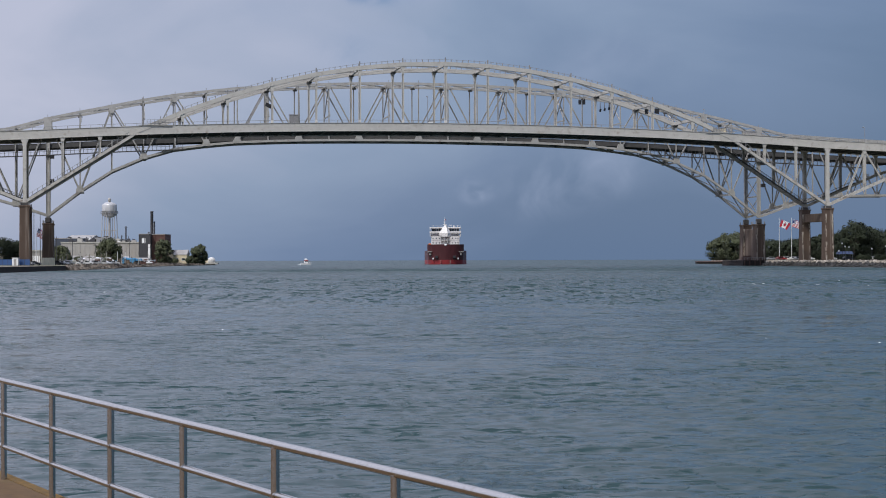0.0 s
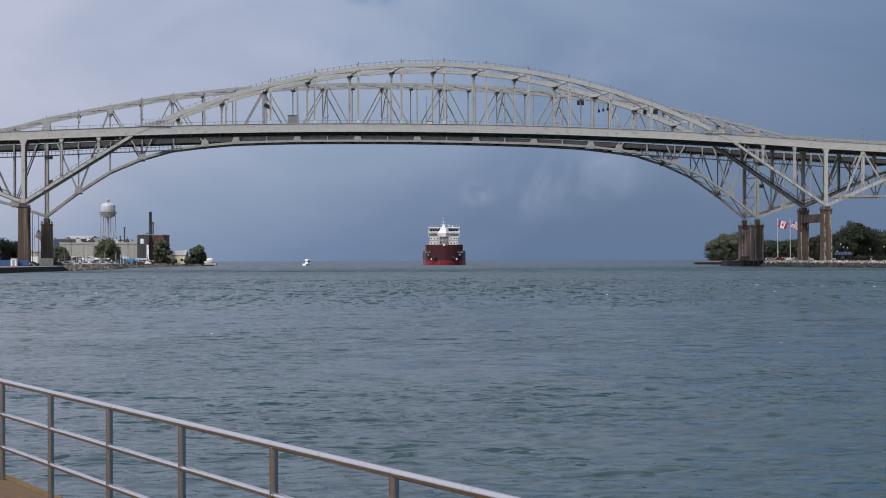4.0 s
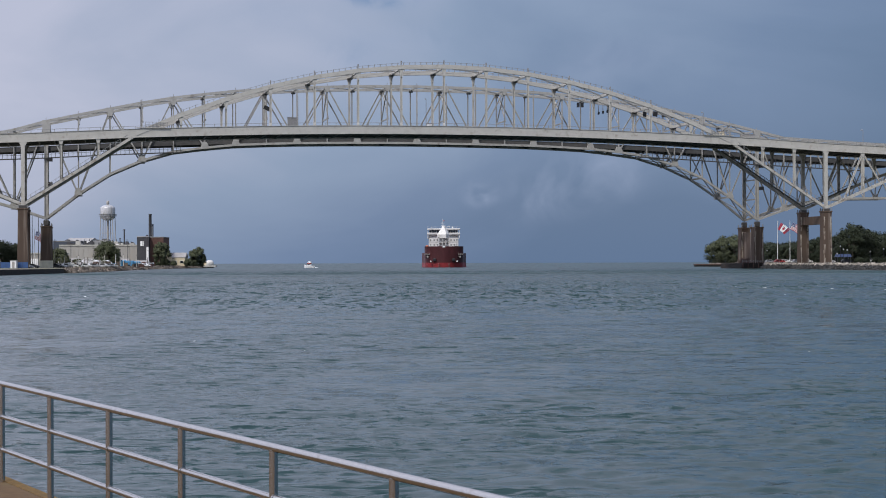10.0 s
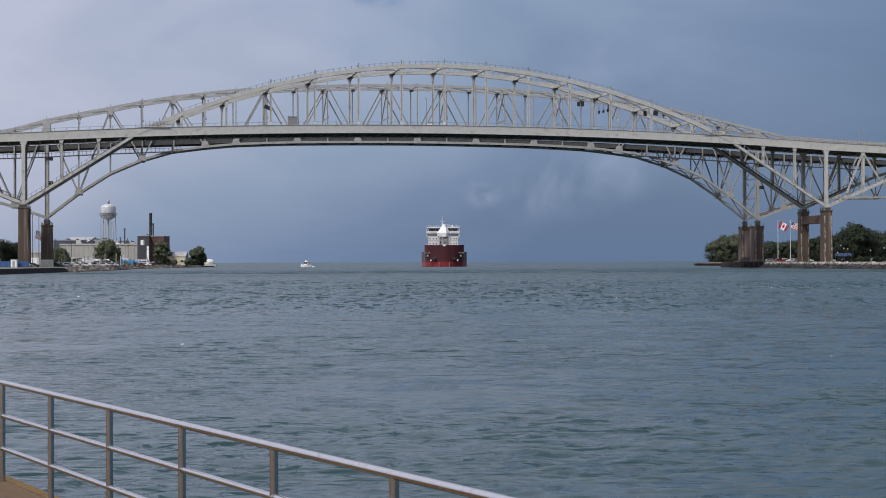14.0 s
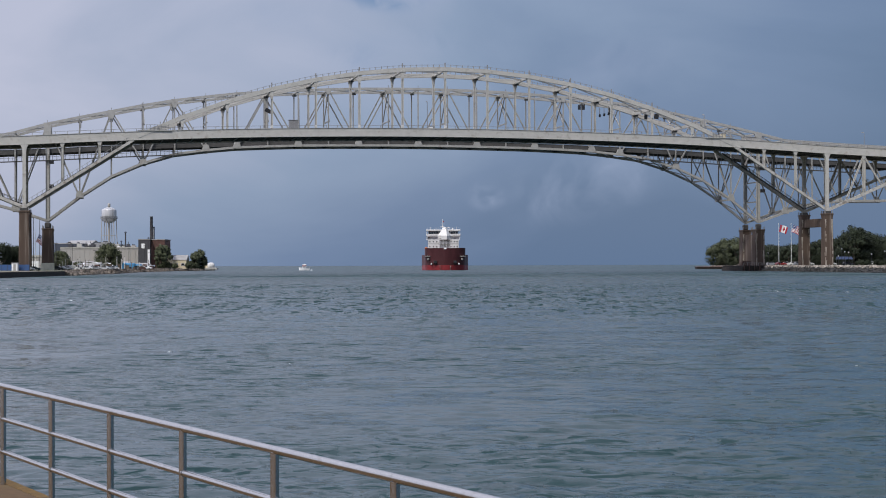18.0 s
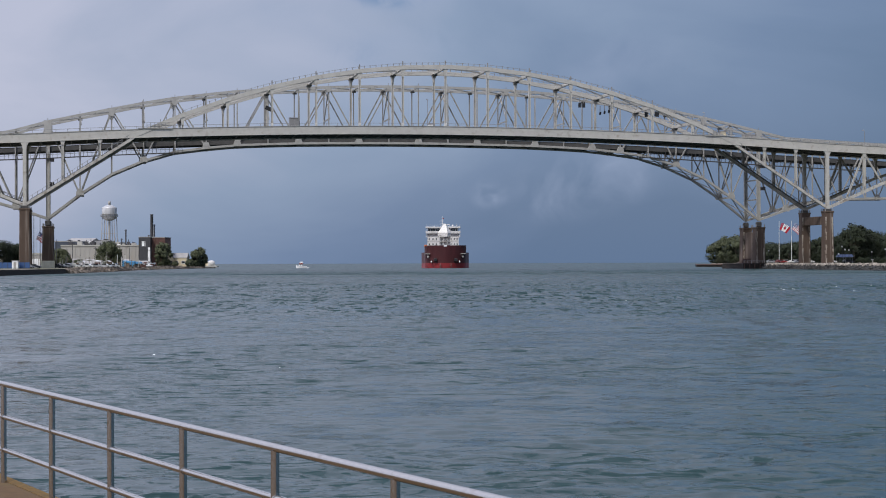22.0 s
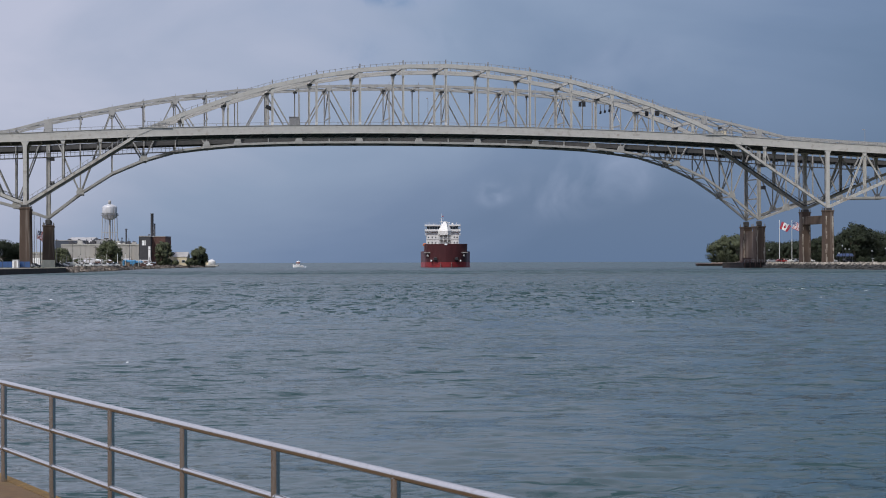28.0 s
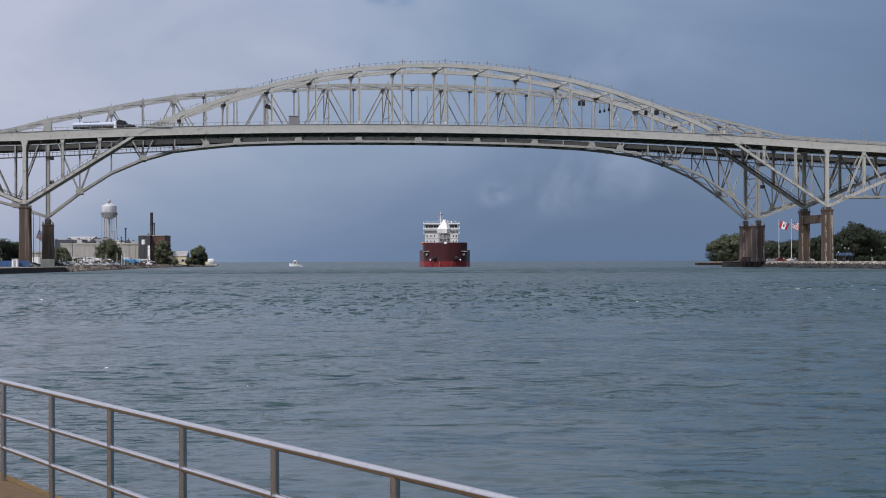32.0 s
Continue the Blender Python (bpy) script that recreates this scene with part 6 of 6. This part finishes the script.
def flag_pole(m, height, kind_, wide, high, label, phase, droop):
    root = empty("flagpole", m, label, "flag", "flags")
    part("pole", tubes((0, 0, 0), (0, 0, height), 0.13, 10, 0.07), WHITE, root)
    part("finial", lathe(bmesh.new(), [(0.03, height), (0.14, height + 0.1), (0.03, height + 0.25)], 8), WHITE, root)
    n = 8
    w = wide / n
    top = height - 0.3
    cloth = [FLAG_RED, FLAG_WHITE, FLAG_BLUE]
    for i in range(n):
        bm = bmesh.new()

        def strip(z0, z1, slot, x0=0.0, x1=w, proud=0.0):
            k = len(bm.faces)
            box(bm, x0, x1, -0.02 - proud, 0.02 + proud, z0, z1)
            bm.faces.ensure_lookup_table()
            for f in bm.faces[k:]:
                f.material_index = slot

        if kind_ == "stripes":
            for j in range(13):
                z1, z0 = high * (13 - j) / 13, high * (12 - j) / 13
                if i < 3 and j < 7:
                    strip(z0, z1, 2)
                    if j % 2 == 0:
                        for sx in (0.25, 0.75):
                            strip(z0 + 0.03, z1 - 0.05, 1, w * sx - 0.06, w * sx + 0.06, 0.006)
                else:
                    strip(z0, z1, 0 if j % 2 == 0 else 1)
        else:
            strip(0, high, 0 if i in (0, 1, 6, 7) else 1)
            if i in (3, 4):
                # half of the leaf: a stepped lozenge with a stem
                for z0, z1, r_ in ((0.16, 0.3, 0.12), (0.3, 0.42, 0.75), (0.42, 0.58, 1.0), (0.58, 0.68, 0.6), (0.68, 0.82, 0.28)):
                    x0, x1 = (w * (1 - r_), w) if i == 3 else (0, w * r_)
                    strip(z0 * high, z1 * high, 0, x0, x1, 0.006)
        bmesh.ops.remove_doubles(bm, verts=bm.verts, dist=0.0005)
        me = bpy.data.meshes.new("cloth_strip")
        bm.to_mesh(me)
        bm.free()
        for mt in cloth:
            me.materials.append(mt)
        ob = new("cloth_strip", me)
        ob.parent = root
        flag_pieces.append((ob, i, w, top - high, droop, phase))
    return root


flag_pole(at(0.1974, 700, 2.0), 17.2, "leaf", 3.4, 3.0, "red and white flag with a red leaf on a tall pole", 0.0, 34)
flag_pole(at(0.2047, 700, 2.0), 17.2, "stripes", 3.4, 3.0, "red and white striped flag with blue canton on a tall pole", 1.3, 36)
flag_pole(at(-0.2410, 615, 1.1), 13.8, "stripes", 3.6, 3.0, "red and white striped flag with blue canton drooping from a pole", 2.1, 38)
for u_, h_ in ((-0.2423, 20.5), (-0.2386, 20.0)):
    utility_pole(u_, 640, h_)


def flag_rows(i, w, z, droop, phase):
    rows = []
    for k in range(81):
        t = k * 0.4
        x, y, zz = 0.1, 0.0, z
        gust = 1.0 + 0.35 * math.sin(t * 0.45 + phase)
        for j in range(i + 1):
            a_ = -24 * gust + 24 * gust * math.sin(3.4 * t - 0.95 * j + phase) * (0.35 + 0.65 * j / 7)
            d_ = droop * (0.5 + 0.5 * j / 7) / gust
            if j == i:
                rows.append((t, pose(x, y, zz, 0, d_, a_)))
            c_ = math.cos(radians(d_))
            x, y, zz = x + w * c_ * math.cos(radians(a_)), y + w * c_ * math.sin(radians(a_)), zz - w * math.sin(radians(d_))
    return rows


# ---- thinner storm cloud that drifts past ----
def build_cloud_sheet():
    m = bpy.data.materials.new("drifting_cloud")
    m.use_nodes = True
    nt = m.node_tree
    nt.nodes.clear()
    N, L = nt.nodes.new, nt.links.new
    out, mixs, tr, em = N("ShaderNodeOutputMaterial"), N("ShaderNodeMixShader"), N("ShaderNodeBsdfTransparent"), N("ShaderNodeEmission")
    tc = N("ShaderNodeTexCoord")

    def patch(center, size, turn, lump, low, high, strength):
        mp = N("ShaderNodeMapping")
        mp.vector_type = "TEXTURE"
        mp.inputs["Location"].default_value = (center[0], 0, center[1])
        mp.inputs["Rotation"].default_value = (0, radians(turn), 0)
        mp.inputs["Scale"].default_value = (size[0], 1, size[1])
        L(tc.outputs["Object"], mp.inputs[0])
        ln = N("ShaderNodeVectorMath")
        ln.operation = "LENGTH"
        L(mp.outputs[0], ln.inputs[0])
        fall = N("ShaderNodeMapRange")
        fall.interpolation_type = "SMOOTHERSTEP"
        for i, v in enumerate((0.0, 1.0, 1.0, 0.0)):
            fall.inputs[i + 1].default_value = v
        L(ln.outputs["Value"], fall.inputs[0])
        n = N("ShaderNodeTexNoise")
        n.inputs["Scale"].default_value, n.inputs["Detail"].default_value = 1.0 / lump, 6.0
        n.inputs["Distortion"].default_value = 0.6
        L(tc.outputs["Object"], n.inputs["Vector"])
        r = N("ShaderNodeMapRange")
        for i, v in enumerate((low, high, 0.0, strength)):
            r.inputs[i + 1].default_value = v
        L(n.outputs[0], r.inputs[0])
        mu = N("ShaderNodeMath")
        mu.operation = "MULTIPLY"
        L(fall.outputs[0], mu.inputs[0])
        L(r.outputs[0], mu.inputs[1])
        return mu.outputs[0]

    def plus(a_, b_):
        n = N("ShaderNodeMath")
        n.use_clamp = True
        L(a_, n.inputs[0])
        L(b_, n.inputs[1])
        return n.outputs[0]

    light = plus(patch((372, 230), (320, 140), -14, 150, 0.36, 0.68, 0.8), patch((100, 192), (80, 60), 0, 60, 0.38, 0.7, 0.5))
    light = plus(light, patch((-430, 690), (260, 85), 8, 150, 0.3, 0.7, 0.6))
    light = plus(light, patch((-90, 625), (330, 65), 5, 130, 0.35, 0.7, 0.5))
    light = plus(light, patch((464, 560), (270, 110), -10, 170, 0.25, 0.7, 0.42))
    dark = plus(patch((-190, 745), (260, 75), 6, 110, 0.28, 0.6, 0.9), patch((-230, 575), (230, 95), 10, 150, 0.25, 0.7, 0.5))
    col = N("ShaderNodeMix")
    col.data_type = "RGBA"
    col.inputs[6].default_value, col.inputs[7].default_value = (0.34, 0.41, 0.57, 1), (0.165, 0.27, 0.45, 1)
    L(dark, col.inputs[0])
    L(col.outputs[2], em.inputs[0])
    L(plus(light, dark), mixs.inputs[0])
    L(tr.outputs[0], mixs.inputs[1])
    L(em.outputs[0], mixs.inputs[2])
    L(mixs.outputs[0], out.inputs[0])
    bm = bmesh.new()
    vs = [bm.verts.new(p) for p in ((-1500, 0, 20), (1500, 0, 20), (1500, 0, 1000), (-1500, 0, 1000))]
    bm.faces.new(vs)
    ob = part("backdrop", bm, m)
    ob.matrix_basis = pose(0, 4700, 0)
    ob.visible_shadow = False
    return tagged(ob, "pale ragged wisps of storm cloud drifting over the lake", "cloud", kind="structure")


clouds = build_cloud_sheet()


# ---- foam flecks and bow wave ----
def build_foam():
    rng = random.Random(12)
    verts, faces = [], []
    for i in range(12):
        d = 30 + 270 * rng.random() ** 1.3
        x = rng.uniform(-0.3, 0.3) * d
        w = rng.uniform(0.04, 0.11) * (0.3 + d / 120)
        b_ = len(verts)
        k = rng.randint(5, 7)
        for j in range(k):
            a_ = j * 6.283 / k
            verts.append((x + w * math.cos(a_) * rng.uniform(0.5, 1), d + w * 0.8 * math.sin(a_) * rng.uniform(0.5, 1), 0.05 + rng.uniform(0, 0.03)))
        faces.append(tuple(range(b_, b_ + k)))
    # breaking crests in the rougher reach
    for i in range(6):
        cx, cy = rng.uniform(-0.28, 0.28), rng.uniform(125, 215)
        for j in range(rng.randint(1, 4)):
            x, d, w = cx * cy + rng.uniform(-6, 6), cy + rng.uniform(-6, 6), rng.uniform(0.07, 0.2)
            b_ = len(verts)
            for n in range(6):
                a_ = n * 1.047
                verts.append((x + w * math.cos(a_) * rng.uniform(0.6, 1.3), d + w * math.sin(a_) * rng.uniform(0.5, 1), 0.05 + rng.uniform(0, 0.05)))
            faces.append(tuple(range(b_, b_ + 6)))
    me = bpy.data.meshes.new("foam_flecks")
    me.from_pydata(verts, [], faces)
    me.materials.append(FOAM)
    return tagged(new("foam_flecks", me), "scattered white flecks of foam on the chop", "foam", kind="stuff")


foam = build_foam()


# ---- what moves ----
def motions():
    walk(water, [(0.0, pose(0, 0, 0)), (16.0, pose(0, -FLOW * 16, 0)), (32.0, pose(0, -FLOW * 32, 0))])
    walk(foam, [(0.0, pose(0, 0, 0)), (16.0, pose(0, -FLOW * 16, 0)), (32.0, pose(0, -FLOW * 32, 0))])
    walk(clouds, [(0.0, pose(-15, 4700, 0)), (16.0, pose(12, 4700, 0)), (32.0, pose(39, 4700, 0))])
    for piece, i, w, z, droop, phase in flag_pieces:
        walk(piece, flag_rows(i, w, z, droop, phase))
    walk(ship, [(t, pose(0.5, 926 - 5.0 * t, -0.22, 0, 0, yaw)) for t, yaw in ((0.0, 0.0), (8.0, 0.0), (14.0, 0.2), (20.0, 0.38), (26.0, 0.52), (32.0, 0.66))])
    walk(boat, [(0.0, pose(-72.8, 890, 0, 0, 0, 8)), (3.0, pose(-71.9, 890, 0, 0, 0, 22)), (4.4, pose(-71.2, 889, 0, 0, 0, 85)), (6.0, pose(-70.6, 889, 0, 0, 0, 145)), (9.0, pose(-69.9, 889, 0, 0, 0, 166)), (12.0, pose(-70.4, 888, 0, 0, 0, 172)),
                (14.0, pose(-71.8, 888, 0, 0, 0, 175)), (18.0, pose(-73.1, 887, 0, 0, 0, 178)), (22.0, pose(-74.8, 886, 0, 0, 0, 180)), (25.0, pose(-75.6, 885, 0, 0, 0, 180)), (32.0, pose(-77.9, 884, 0, 0, 0, 182))])
    rows = []
    for t in (0.0, 8.0, 16.0, 24.0, 28.0, 30.0, 31.0, 32.0):
        s = -107.1 - 19.6 * (32 - t)
        rows.append((t, local(s, 5.0, deck_z(s) - 1.5) @ pose(0, 0, 0, 0, -2.0, 0)))
    walk(truck, rows)


motions()
